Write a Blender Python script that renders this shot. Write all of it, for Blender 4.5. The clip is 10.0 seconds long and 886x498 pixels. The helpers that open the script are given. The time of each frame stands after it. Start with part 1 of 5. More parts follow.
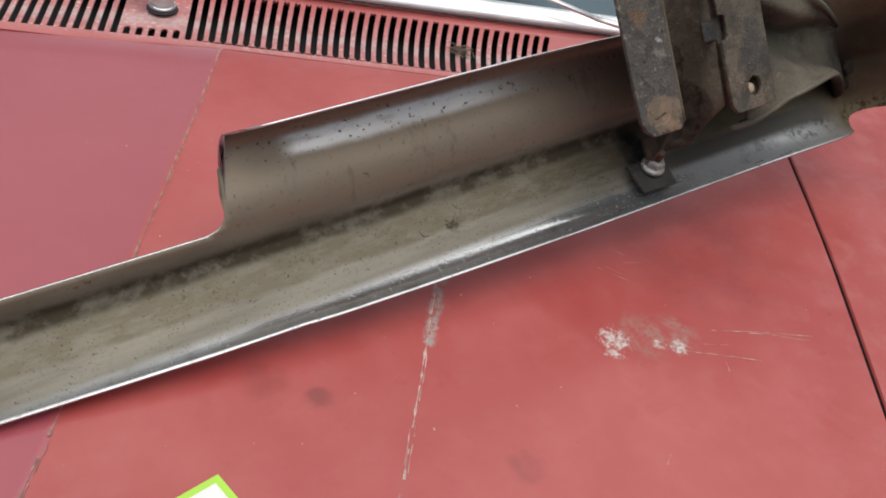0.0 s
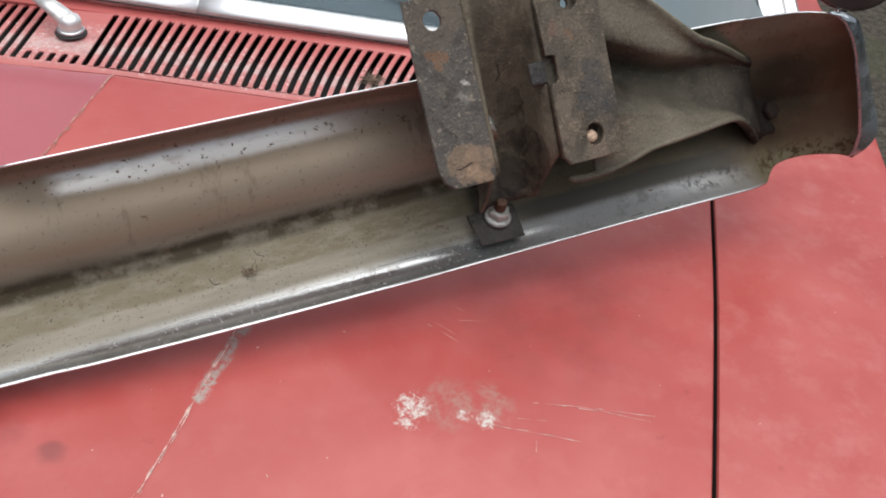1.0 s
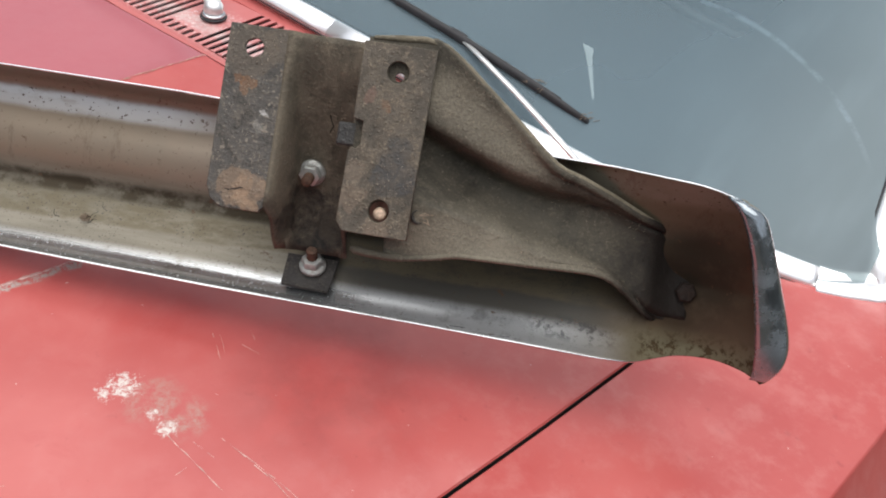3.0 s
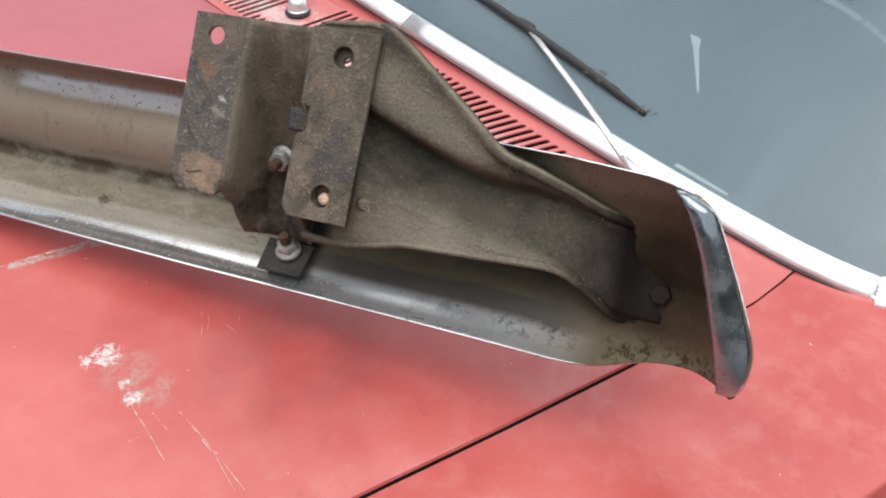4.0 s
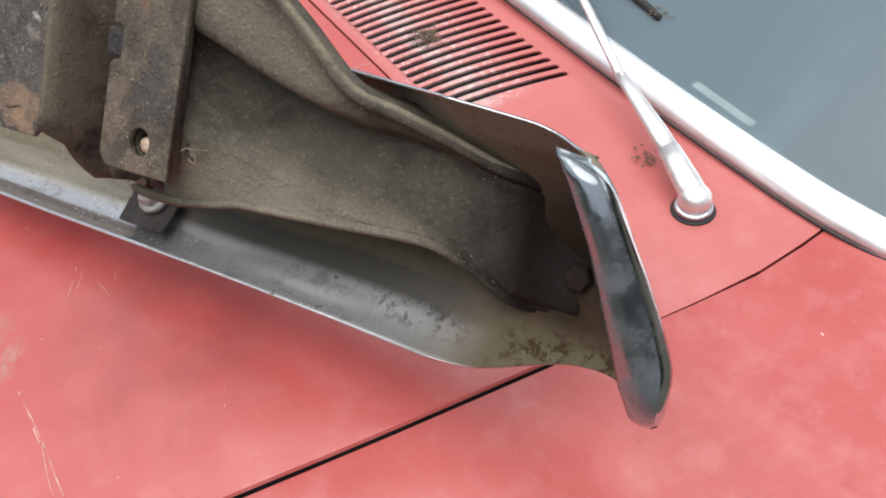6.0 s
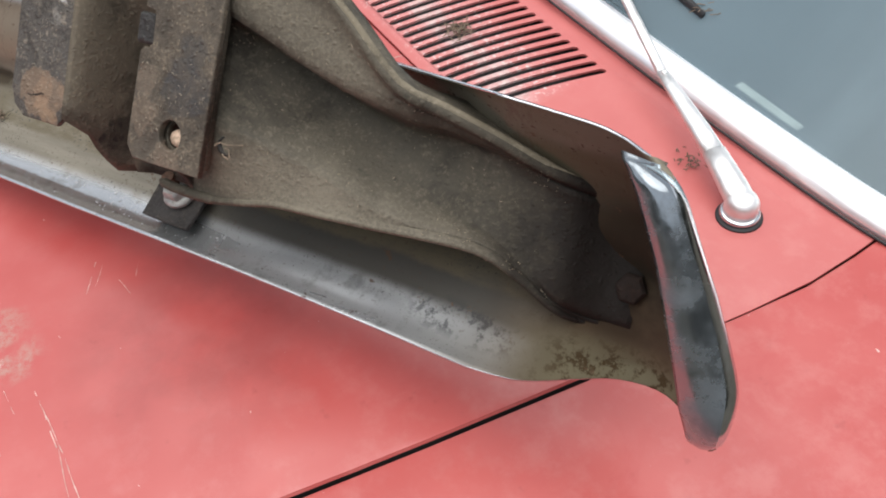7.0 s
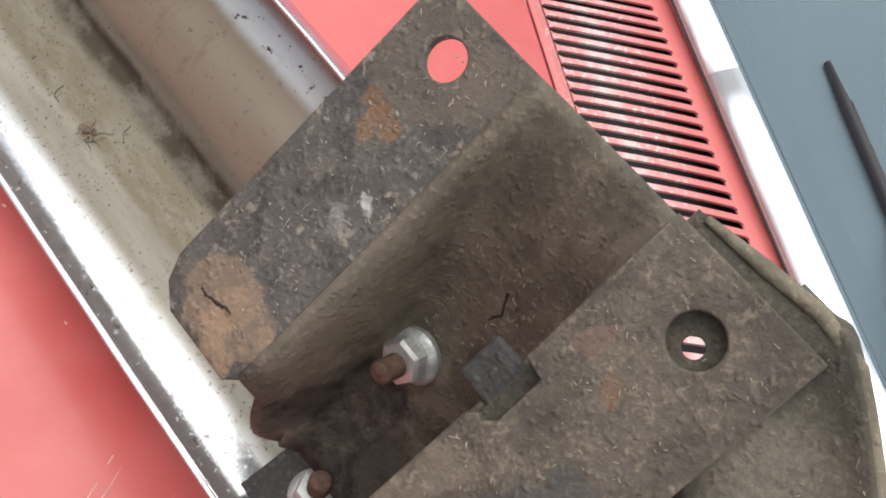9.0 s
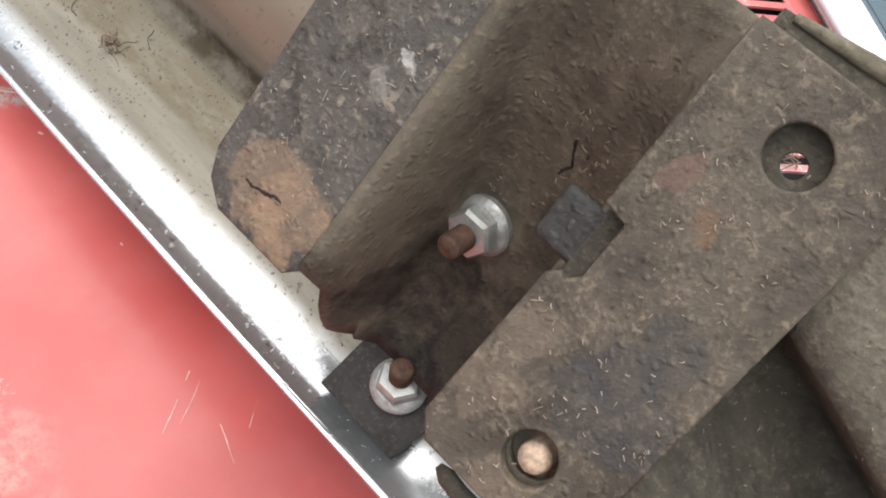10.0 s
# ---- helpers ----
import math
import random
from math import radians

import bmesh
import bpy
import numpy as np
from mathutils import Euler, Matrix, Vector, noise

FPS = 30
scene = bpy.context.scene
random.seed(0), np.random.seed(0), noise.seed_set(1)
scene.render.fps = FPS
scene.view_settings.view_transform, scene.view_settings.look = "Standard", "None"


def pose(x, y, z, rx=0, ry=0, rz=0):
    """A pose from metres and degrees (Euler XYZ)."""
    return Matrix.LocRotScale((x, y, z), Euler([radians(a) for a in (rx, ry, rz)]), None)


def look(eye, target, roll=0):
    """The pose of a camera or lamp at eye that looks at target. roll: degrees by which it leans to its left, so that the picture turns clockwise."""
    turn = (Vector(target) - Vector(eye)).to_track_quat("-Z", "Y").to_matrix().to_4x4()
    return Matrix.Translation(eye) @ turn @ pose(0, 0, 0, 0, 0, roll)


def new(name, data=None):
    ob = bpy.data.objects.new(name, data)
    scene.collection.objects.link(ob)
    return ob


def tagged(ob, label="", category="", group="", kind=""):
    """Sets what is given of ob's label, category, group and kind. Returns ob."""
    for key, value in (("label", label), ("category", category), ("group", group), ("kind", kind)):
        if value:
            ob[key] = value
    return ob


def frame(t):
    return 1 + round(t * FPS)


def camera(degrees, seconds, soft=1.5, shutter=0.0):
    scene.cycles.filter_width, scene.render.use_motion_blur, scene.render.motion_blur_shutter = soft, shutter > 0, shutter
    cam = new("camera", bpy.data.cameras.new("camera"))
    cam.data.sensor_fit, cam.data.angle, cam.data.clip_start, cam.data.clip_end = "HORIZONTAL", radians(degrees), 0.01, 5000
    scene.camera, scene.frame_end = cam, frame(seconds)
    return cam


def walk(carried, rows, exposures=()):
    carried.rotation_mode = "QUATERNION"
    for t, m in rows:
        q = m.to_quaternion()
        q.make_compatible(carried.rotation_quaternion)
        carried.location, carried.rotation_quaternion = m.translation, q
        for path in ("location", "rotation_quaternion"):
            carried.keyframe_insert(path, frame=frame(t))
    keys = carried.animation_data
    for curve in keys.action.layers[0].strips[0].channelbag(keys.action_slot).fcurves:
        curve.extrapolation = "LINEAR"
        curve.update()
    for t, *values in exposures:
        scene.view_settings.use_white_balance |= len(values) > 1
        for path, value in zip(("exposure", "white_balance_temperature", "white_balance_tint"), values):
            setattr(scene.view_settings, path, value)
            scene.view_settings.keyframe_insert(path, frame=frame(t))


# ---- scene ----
cam = camera(49.1, 10.0, soft=1.9)
PATH = [
    (0, (-0.532, -0.364, 0.576), (0.475, 0.819, -0.684), 14.5),
    (0.5, (-0.333, -0.391, 0.608), (0.546, 0.858, -0.683), 14.1),
    (1, (-0.237, -0.433, 0.615), (0.505, 0.895, -0.684), 10.1),
    (1.5, (-0.139, -0.507, 0.653), (0.424, 0.883, -0.671), 7.9),
    (2, (0.009, -0.631, 0.673), (0.324, 0.861, -0.621), 9.2),
    (2.5, (0.184, -0.564, 0.687), (0.267, 0.971, -0.593), 6.3),
    (2.7, (0.227, -0.526, 0.66), (0.258, 1.03, -0.597), 10.1),
    (3.8, (0.49, -0.439, 0.673), (-0.052, 0.954, -0.655), 3.8),
    (4, (0.522, -0.409, 0.665), (-0.064, 0.977, -0.652), 2.3),
    (4.5, (0.602, -0.284, 0.628), (-0.048, 1.081, -0.682), 1.1),
    (5, (0.624, -0.22, 0.609), (-0.121, 0.995, -0.795), -3.4),
    (5.5, (0.618, -0.196, 0.576), (-0.18, 0.922, -0.877), -6.8),
    (5.7, (0.624, -0.179, 0.575), (-0.181, 0.913, -0.894), -6.3),
    (6.8, (0.602, -0.151, 0.558), (-0.199, 0.936, -0.918), -5.9),
    (7, (0.586, -0.154, 0.556), (-0.213, 0.925, -0.926), -5.0),
    (7.5, (0.531, -0.16, 0.561), (-0.321, 0.867, -0.929), -4.6),
    (8, (0.393, -0.16, 0.55), (-0.252, 1.045, -0.91), 7.6),
    (8.5, (0.263, -0.108, 0.517), (-0.292, 1.184, -0.905), 26.5),
    (9, (0.192, -0.031, 0.465), (-0.337, 1.175, -1.04), 36.4),
    (9.5, (0.182, -0.014, 0.434), (-0.281, 1.124, -1.145), 38.4),
    (10, (0.194, -0.02, 0.437), (-0.252, 1.011, -1.218), 29.2),
]
EXPOSURES = [(0.0, 0.0), (1.0, 0.35), (2.5, 0.47), (4.0, 0.71), (5.0, 0.69), (7.0, 0.67), (8.0, 0.86), (9.0, 0.91), (10.0, 1.05)]
walk(cam, [(t, look(eye, target, roll)) for t, eye, target, roll in PATH], EXPOSURES)

# ---- light: an overcast sky ----
world = bpy.data.worlds.new("overcast")
scene.world = world
world.use_nodes = True
wn, wl = world.node_tree.nodes, world.node_tree.links
sky = wn.new("ShaderNodeTexSky")
sky.sky_type, sky.sun_disc = "NISHITA", False
sky.sun_elevation, sky.sun_rotation = radians(80), radians(187)
sky.air_density, sky.dust_density, sky.ozone_density = 1.0, 1.5, 1.0
grey = wn.new("ShaderNodeHueSaturation")
grey.inputs["Saturation"].default_value = 0.25
wl.new(sky.outputs["Color"], grey.inputs["Color"])
wl.new(grey.outputs["Color"], wn["Background"].inputs["Color"])
wn["Background"].inputs["Strength"].default_value = 0.145
sun_data = bpy.data.lights.new("sun", "SUN")
sun_data.energy, sun_data.angle, sun_data.color = 2.0, radians(84), (1.0, 0.97, 0.93)
sun = new("sun", sun_data)
sun.matrix_world = look((-0.1, -0.1, 4.0), (0, 0, 0))


# ---- material kit ----
class Mat:
    """A node material with short calls for the nodes that it needs."""

    def __init__(self, name):
        self.mat = bpy.data.materials.new(name)
        self.mat.use_nodes = True
        self.nodes, self.links = self.mat.node_tree.nodes, self.mat.node_tree.links
        self.bsdf = self.nodes["Principled BSDF"]
        self.coord = self.nodes.new("ShaderNodeTexCoord").outputs["Object"]

    def put(self, value, socket):
        if isinstance(value, (int, float)):
            socket.default_value = value
        elif isinstance(value, tuple):
            socket.default_value = (*value, 1.0) if len(value) == 3 and socket.type == "RGBA" else value
        else:
            self.links.new(value, socket)

    def set(self, **kw):
        for key, value in kw.items():
            self.put(value, self.bsdf.inputs[key.replace("_", " ")])
        return self

    def noise(self, scale, detail=4.0, rough=0.55, at=None, distort=0.0):
        n = self.nodes.new("ShaderNodeTexNoise")
        n.inputs["Scale"].default_value, n.inputs["Detail"].default_value = scale, detail
        n.inputs["Roughness"].default_value, n.inputs["Distortion"].default_value = rough, distort
        self.links.new(at or self.coord, n.inputs["Vector"])
        return n.outputs["Fac"]

    def colour_noise(self, scale, detail=3.0):
        n = self.nodes.new("ShaderNodeTexNoise")
        n.inputs["Scale"].default_value, n.inputs["Detail"].default_value = scale, detail
        self.links.new(self.coord, n.inputs["Vector"])
        return n.outputs["Color"]

    def stretch(self, sx, sy, sz, at=None):
        m = self.nodes.new("ShaderNodeMapping")
        m.inputs["Scale"].default_value = (sx, sy, sz)
        self.links.new(at or self.coord, m.inputs["Vector"])
        return m.outputs["Vector"]

    def ramp(self, value, lo, hi, a=0.0, b=1.0):
        m = self.nodes.new("ShaderNodeMapRange")
        m.interpolation_type = "SMOOTHSTEP"
        for key, v in zip(("From Min", "From Max", "To Min", "To Max"), (lo, hi, a, b)):
            m.inputs[key].default_value = v
        self.put(value, m.inputs["Value"])
        return m.outputs["Result"]

    def math(self, op, a, b=0.0):
        m = self.nodes.new("ShaderNodeMath")
        m.operation = op
        self.put(a, m.inputs[0])
        self.put(b, m.inputs[1])
        return m.outputs[0]

    def vmath(self, op, a, b):
        m = self.nodes.new("ShaderNodeVectorMath")
        m.operation = op
        self.put(a, m.inputs[0])
        self.put(b, m.inputs[1])
        return m.outputs["Value"] if op in ("DISTANCE", "LENGTH", "DOT_PRODUCT") else m.outputs["Vector"]

    def mix(self, fac, a, b):
        m = self.nodes.new("ShaderNodeMix")
        m.data_type = "RGBA"
        self.put(fac, m.inputs["Factor"])
        self.put(a, m.inputs[6])
        self.put(b, m.inputs[7])
        return m.outputs[2]

    def bump(self, height, strength=0.3, distance=0.001):
        b = self.nodes.new("ShaderNodeBump")
        b.inputs["Strength"].default_value, b.inputs["Distance"].default_value = strength, distance
        self.put(height, b.inputs["Height"])
        self.links.new(b.outputs["Normal"], self.bsdf.inputs["Normal"])
        return self

    def spot(self, centre, radius, soft, wobble=None):
        """1 within radius of a place, falling to 0 over soft."""
        d = self.vmath("DISTANCE", wobble or self.coord, tuple(centre))
        return self.ramp(d, radius, radius + soft, 1.0, 0.0)

    def stroke(self, a, b, width, at):
        """1 on the line from a to b, for a scratch."""
        a, b = Vector(a), Vector(b)
        ab = b - a
        rel = self.vmath("SUBTRACT", at, tuple(a))
        t = self.math("DIVIDE", self.vmath("DOT_PRODUCT", rel, tuple(ab)), ab.length_squared)
        c = self.nodes.new("ShaderNodeClamp")
        self.links.new(t, c.inputs["Value"])
        sc = self.nodes.new("ShaderNodeVectorMath")
        sc.operation = "SCALE"
        sc.inputs[0].default_value = tuple(ab)
        self.links.new(c.outputs[0], sc.inputs["Scale"])
        d = self.vmath("DISTANCE", rel, sc.outputs["Vector"])
        return self.ramp(d, width * 0.3, width, 1.0, 0.0)

    def most(self, *masks):
        out = masks[0]
        for m in masks[1:]:
            out = self.math("MAXIMUM", out, m)
        return out


# ---- the car's plan: p across (to its side), q along (to the windscreen), z up from the bonnet ----
AX, AY = Vector((0.902, -0.4317, 0)).normalized(), Vector((0.4317, 0.902, 0)).normalized()
CAR = Matrix(((AX.x, AY.x, 0, 0), (AX.y, AY.y, 0, 0), (0, 0, 1, 0), (0, 0, 0, 1)))
GROUND = -0.92


def interp(x, pts):
    """Piecewise linear, running on past both ends."""
    for (x0, y0), (x1, y1) in zip(pts, pts[1:]):
        if x <= x1 or (x1, y1) == pts[-1]:
            return y0 + (y1 - y0) * (x - x0) / (x1 - x0)


GAP = [(-1.0, 0.09), (-0.05, 0.245), (0.07, 0.265), (0.225, 0.29), (0.40, 0.314), (0.52, 0.3283), (0.555, 0.3305), (0.59, 0.3299), (0.63, 0.327), (0.7, 0.322)]
EDGE = [(-1.0, 0.345), (0.04, 0.488), (0.25, 0.512), (0.40, 0.528), (0.624, 0.55), (1.4, 0.58)]
CREASE_1 = [(-1.0, -0.575), (-0.157, -0.452), (-0.084, -0.4415), (0.078, -0.4150), (0.25, -0.3915), (0.455, -0.369)]
CREASE_2 = [(-1.0, -0.38), (-0.15, -0.199), (0.08, -0.152), (0.455, -0.075)]
SEAM = 0.448

# ---- materials ----


def paint(name, wear=True):
    m = Mat(name)
    big = m.noise(3.0, 3.0)
    mid = m.noise(22.0, 5.0, 0.6)
    fine = m.noise(420.0, 2.0)
    col = m.mix(m.ramp(big, 0.35, 0.7), (0.375, 0.057, 0.051), (0.445, 0.093, 0.083))
    col = m.mix(m.ramp(m.noise(9.0, 4.0, 0.5), 0.38, 0.80, 0.0, 0.36), col, (0.53, 0.147, 0.134))
    col = m.mix(m.ramp(m.noise(60.0, 3.0), 0.66, 0.8, 0.0, 0.35), col, (0.20, 0.02, 0.02))
    # chalky bloom and small pale pits in the old lacquer
    side = m.nodes.new("ShaderNodeSeparateXYZ")
    m.links.new(m.coord, side.inputs[0])
    aged = m.ramp(side.outputs["X"], 0.10, 0.34, 0.10, 0.32)
    col = m.mix(m.math("MULTIPLY", aged, m.ramp(m.noise(34.0, 6.0, 0.66), 0.44, 0.72)), col, (0.50, 0.195, 0.178))
    col = m.mix(m.ramp(m.noise(15.0, 6.0, 0.65, None, 0.8), 0.52, 0.74, 0.0, 0.4), col, (0.37, 0.044, 0.042))
    rough = m.ramp(mid, 0.3, 0.75, 0.36, 0.52)
    if not wear:
        sep = m.nodes.new("ShaderNodeSeparateXYZ")
        m.links.new(m.coord, sep.inputs[0])
        zone = m.math("MULTIPLY", m.math("MULTIPLY", m.ramp(sep.outputs["X"], 0.03, 0.055, 1.0, 0.0), m.ramp(sep.outputs["Y"], 0.455, 0.47)), m.ramp(sep.outputs["Y"], 0.53, 0.57, 1.0, 0.0))
        k = m.math("MULTIPLY", m.ramp(m.noise(190.0, 4.0, 0.7), 0.53, 0.63), m.math("MULTIPLY", zone, m.ramp(m.noise(9.0, 3.0), 0.36, 0.56, 0.45, 1.0)))
        col = m.mix(m.math("ADD", 0.25, m.math("MULTIPLY", zone, 0.5)), col, (0.54, 0.22, 0.21))
        col = m.mix(k, col, (0.66, 0.55, 0.52))
        # a band of dried dust washed along the front ends of the slots
        sway = m.math("MULTIPLY", m.math("SUBTRACT", m.noise(16.0, 4.0, 0.6), 0.5), 0.035)
        along = m.math("ADD", sep.outputs["Y"], sway)
        band = m.math("MULTIPLY", m.ramp(along, 0.484, 0.497), m.ramp(along, 0.505, 0.522, 1.0, 0.0))
        band = m.math("MULTIPLY", m.math("MULTIPLY", band, zone), m.ramp(m.noise(120.0, 5.0, 0.7), 0.36, 0.58, 0.25, 0.8))
        col = m.mix(band, col, (0.52, 0.41, 0.39))
        grime = m.math("MULTIPLY", zone, m.ramp(m.noise(75.0, 5.0, 0.7), 0.46, 0.66, 0.0, 0.4))
        col = m.mix(grime, col, (0.26, 0.12, 0.11))
    if wear:
        pl = m.nodes.new("ShaderNodeSeparateXYZ")
        m.links.new(m.coord, pl.inputs[0])
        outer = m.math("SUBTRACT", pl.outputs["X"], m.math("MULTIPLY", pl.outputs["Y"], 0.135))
        # outer facet tinted more purple, its sky reflection put into the colour
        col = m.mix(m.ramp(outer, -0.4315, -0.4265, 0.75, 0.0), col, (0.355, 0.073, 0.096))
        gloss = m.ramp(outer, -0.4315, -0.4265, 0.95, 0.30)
        wob = m.nodes.new("ShaderNodeVectorMath")
        wob.operation = "MULTIPLY_ADD"
        m.links.new(m.colour_noise(90.0), wob.inputs[0])
        wob.inputs[1].default_value = (0.012, 0.012, 0.0)
        m.links.new(m.coord, wob.inputs[2])
        soft = wob.outputs["Vector"]
        off = 0.006
        speck = m.noise(230.0, 5.0, 0.7)
        # bare primer where something heavy rubbed
        patch = m.most(m.spot((0.004 + off, 0.022 + off, 0), 0.006, 0.022, soft), m.spot((0.000 + off, 0.005 + off, 0), 0.002, 0.014, soft),
                       m.spot((0.064 + off, 0.018 + off, 0), 0.004, 0.014, soft), m.spot((0.046 + off, 0.020 + off, 0), 0.001, 0.013, soft))
        patch = m.math("MULTIPLY", m.ramp(m.math("ADD", m.noise(210.0, 5.0, 0.75, None, 0.6), m.math("MULTIPLY", patch, 0.30)), 0.68, 0.90), m.ramp(patch, 0.02, 0.2))
        rub = m.math("MULTIPLY", m.most(m.spot((0.035 + off, 0.030 + off, 0), 0.012, 0.022, soft), m.spot((0.065 + off, 0.036 + off, 0), 0.010, 0.02, soft)), m.math("MULTIPLY", m.ramp(speck, 0.34, 0.58, 0.1, 0.8), m.ramp(m.noise(48.0, 4.0, 0.6), 0.34, 0.58)))
        col = m.mix(rub, col, (0.34, 0.20, 0.165))
        lump = m.math("MULTIPLY", m.stroke((-0.147 + off, 0.088 + off, 0), (-0.165 + off, 0.005 + off, 0), 0.0085, soft), m.ramp(speck, 0.40, 0.55))
        col = m.mix(lump, col, (0.36, 0.31, 0.28))
        col = m.mix(patch, col, (0.57, 0.52, 0.48))
        for cx, cy, rr, kk in ((-0.257, -0.065, 0.006, 0.5), (-0.30, -0.05, 0.010, 0.25), (0.12, 0.16, 0.05, 0.25), (-0.10, -0.12, 0.008, 0.3)):
            col = m.mix(m.math("MULTIPLY", m.spot((cx + off, cy + off, 0), rr, rr * 1.5, soft), m.ramp(mid, 0.35, 0.6, 0.3 * kk, kk)), col, (0.10, 0.025, 0.025))
        # chips
        chip = m.ramp(m.noise(150.0, 2.0), 0.765, 0.785)
        col = m.mix(chip, col, (0.55, 0.36, 0.33))
        rough = m.math("ADD", rough, m.math("MULTIPLY", m.most(patch, lump), 0.35))
    m.set(Base_Color=col, Roughness=rough, Coat_Weight=gloss if wear else 0.30, Coat_Roughness=0.20)
    m.bump(m.math("ADD", m.math("MULTIPLY", fine, 0.25), m.noise(45.0, 2.0)), 0.10, 0.0006)
    return m.mat


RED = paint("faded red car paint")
RED_PLAIN = paint("faded red car paint on the cowl", False)


def simple(name, colour, rough, metal=0.0, vary=0.25, scale=40.0, bump=0.15, dirt=None, dirt_amount=0.5):
    m = Mat(name)
    n = m.noise(scale, 5.0, 0.6)
    dark = tuple(c * (1 - vary) for c in colour)
    light = tuple(min(1.0, c * (1 + vary)) for c in colour)
    col = m.mix(m.ramp(n, 0.3, 0.7), dark, light)
    rg = m.ramp(n, 0.3, 0.7, max(0.02, rough - 0.06), min(1.0, rough + 0.08))
    if dirt:
        k = m.ramp(m.noise(scale * 0.45, 6.0, 0.7), 0.5, 0.68, 0.0, dirt_amount)
        col = m.mix(k, col, dirt)
        rg = m.math("ADD", rg, m.math("MULTIPLY", k, 0.4))
        m.set(Metallic=m.math("MULTIPLY", m.math("SUBTRACT", 1.0, k), metal))
    else:
        m.set(Metallic=metal)
    m.set(Base_Color=col, Roughness=rg)
    if bump:
        m.bump(m.noise(scale * 8, 4.0, 0.6), bump, 0.0006)
    return m.mat


CHROME = simple("chrome", (0.78, 0.79, 0.80), 0.07, 1.0, 0.05, 30.0, 0.02)
CHROME_DULL = simple("weathered chrome", (0.66, 0.68, 0.70), 0.14, 1.0, 0.10, 30.0, 0.03, (0.05, 0.055, 0.06), 0.22)
# cloudy plating, its base darkened for the dark surroundings it mirrors
CHROME_OLD = simple("cloudy old chrome with dark reflection tint", (0.30, 0.335, 0.36), 0.18, 0.92, 0.10, 26.0, 0.04, (0.035, 0.04, 0.045), 0.55)
TRIM = simple("polished trim", (0.96, 0.965, 0.97), 0.36, 0.85, 0.02, 25.0, 0.0)
SATIN = simple("satin metal wiper arm", (0.76, 0.76, 0.75), 0.40, 0.8, 0.06, 80.0, 0.05)
BARE = simple("bare primer and dust", (0.54, 0.37, 0.33), 0.8, 0.0, 0.35, 160.0, 0.1, (0.34, 0.13, 0.11), 0.7)
BROWN = simple("brown primer and dust", (0.36, 0.20, 0.165), 0.8, 0.0, 0.4, 120.0, 0.1, (0.24, 0.10, 0.085), 0.7)
RUBBER = simple("black rubber", (0.016, 0.016, 0.018), 0.6, 0.0, 0.3, 90.0, 0.2, (0.055, 0.053, 0.051), 0.3)
DARK = simple("black for unlit gaps and joints", (0.012, 0.011, 0.011), 0.8, 0.0, 0.3, 20.0, 0.0)
ZINC = simple("bright zinc nut", (0.42, 0.43, 0.41), 0.46, 0.65, 0.2, 160.0, 0.05, (0.10, 0.07, 0.045), 0.5)
RUST = simple("rusty bolt thread", (0.092, 0.051, 0.033), 0.8, 0.1, 0.45, 300.0, 0.5)
TAN = simple("bare bolt end", (0.55, 0.40, 0.29), 0.55, 0.2, 0.3, 400.0, 0.3)


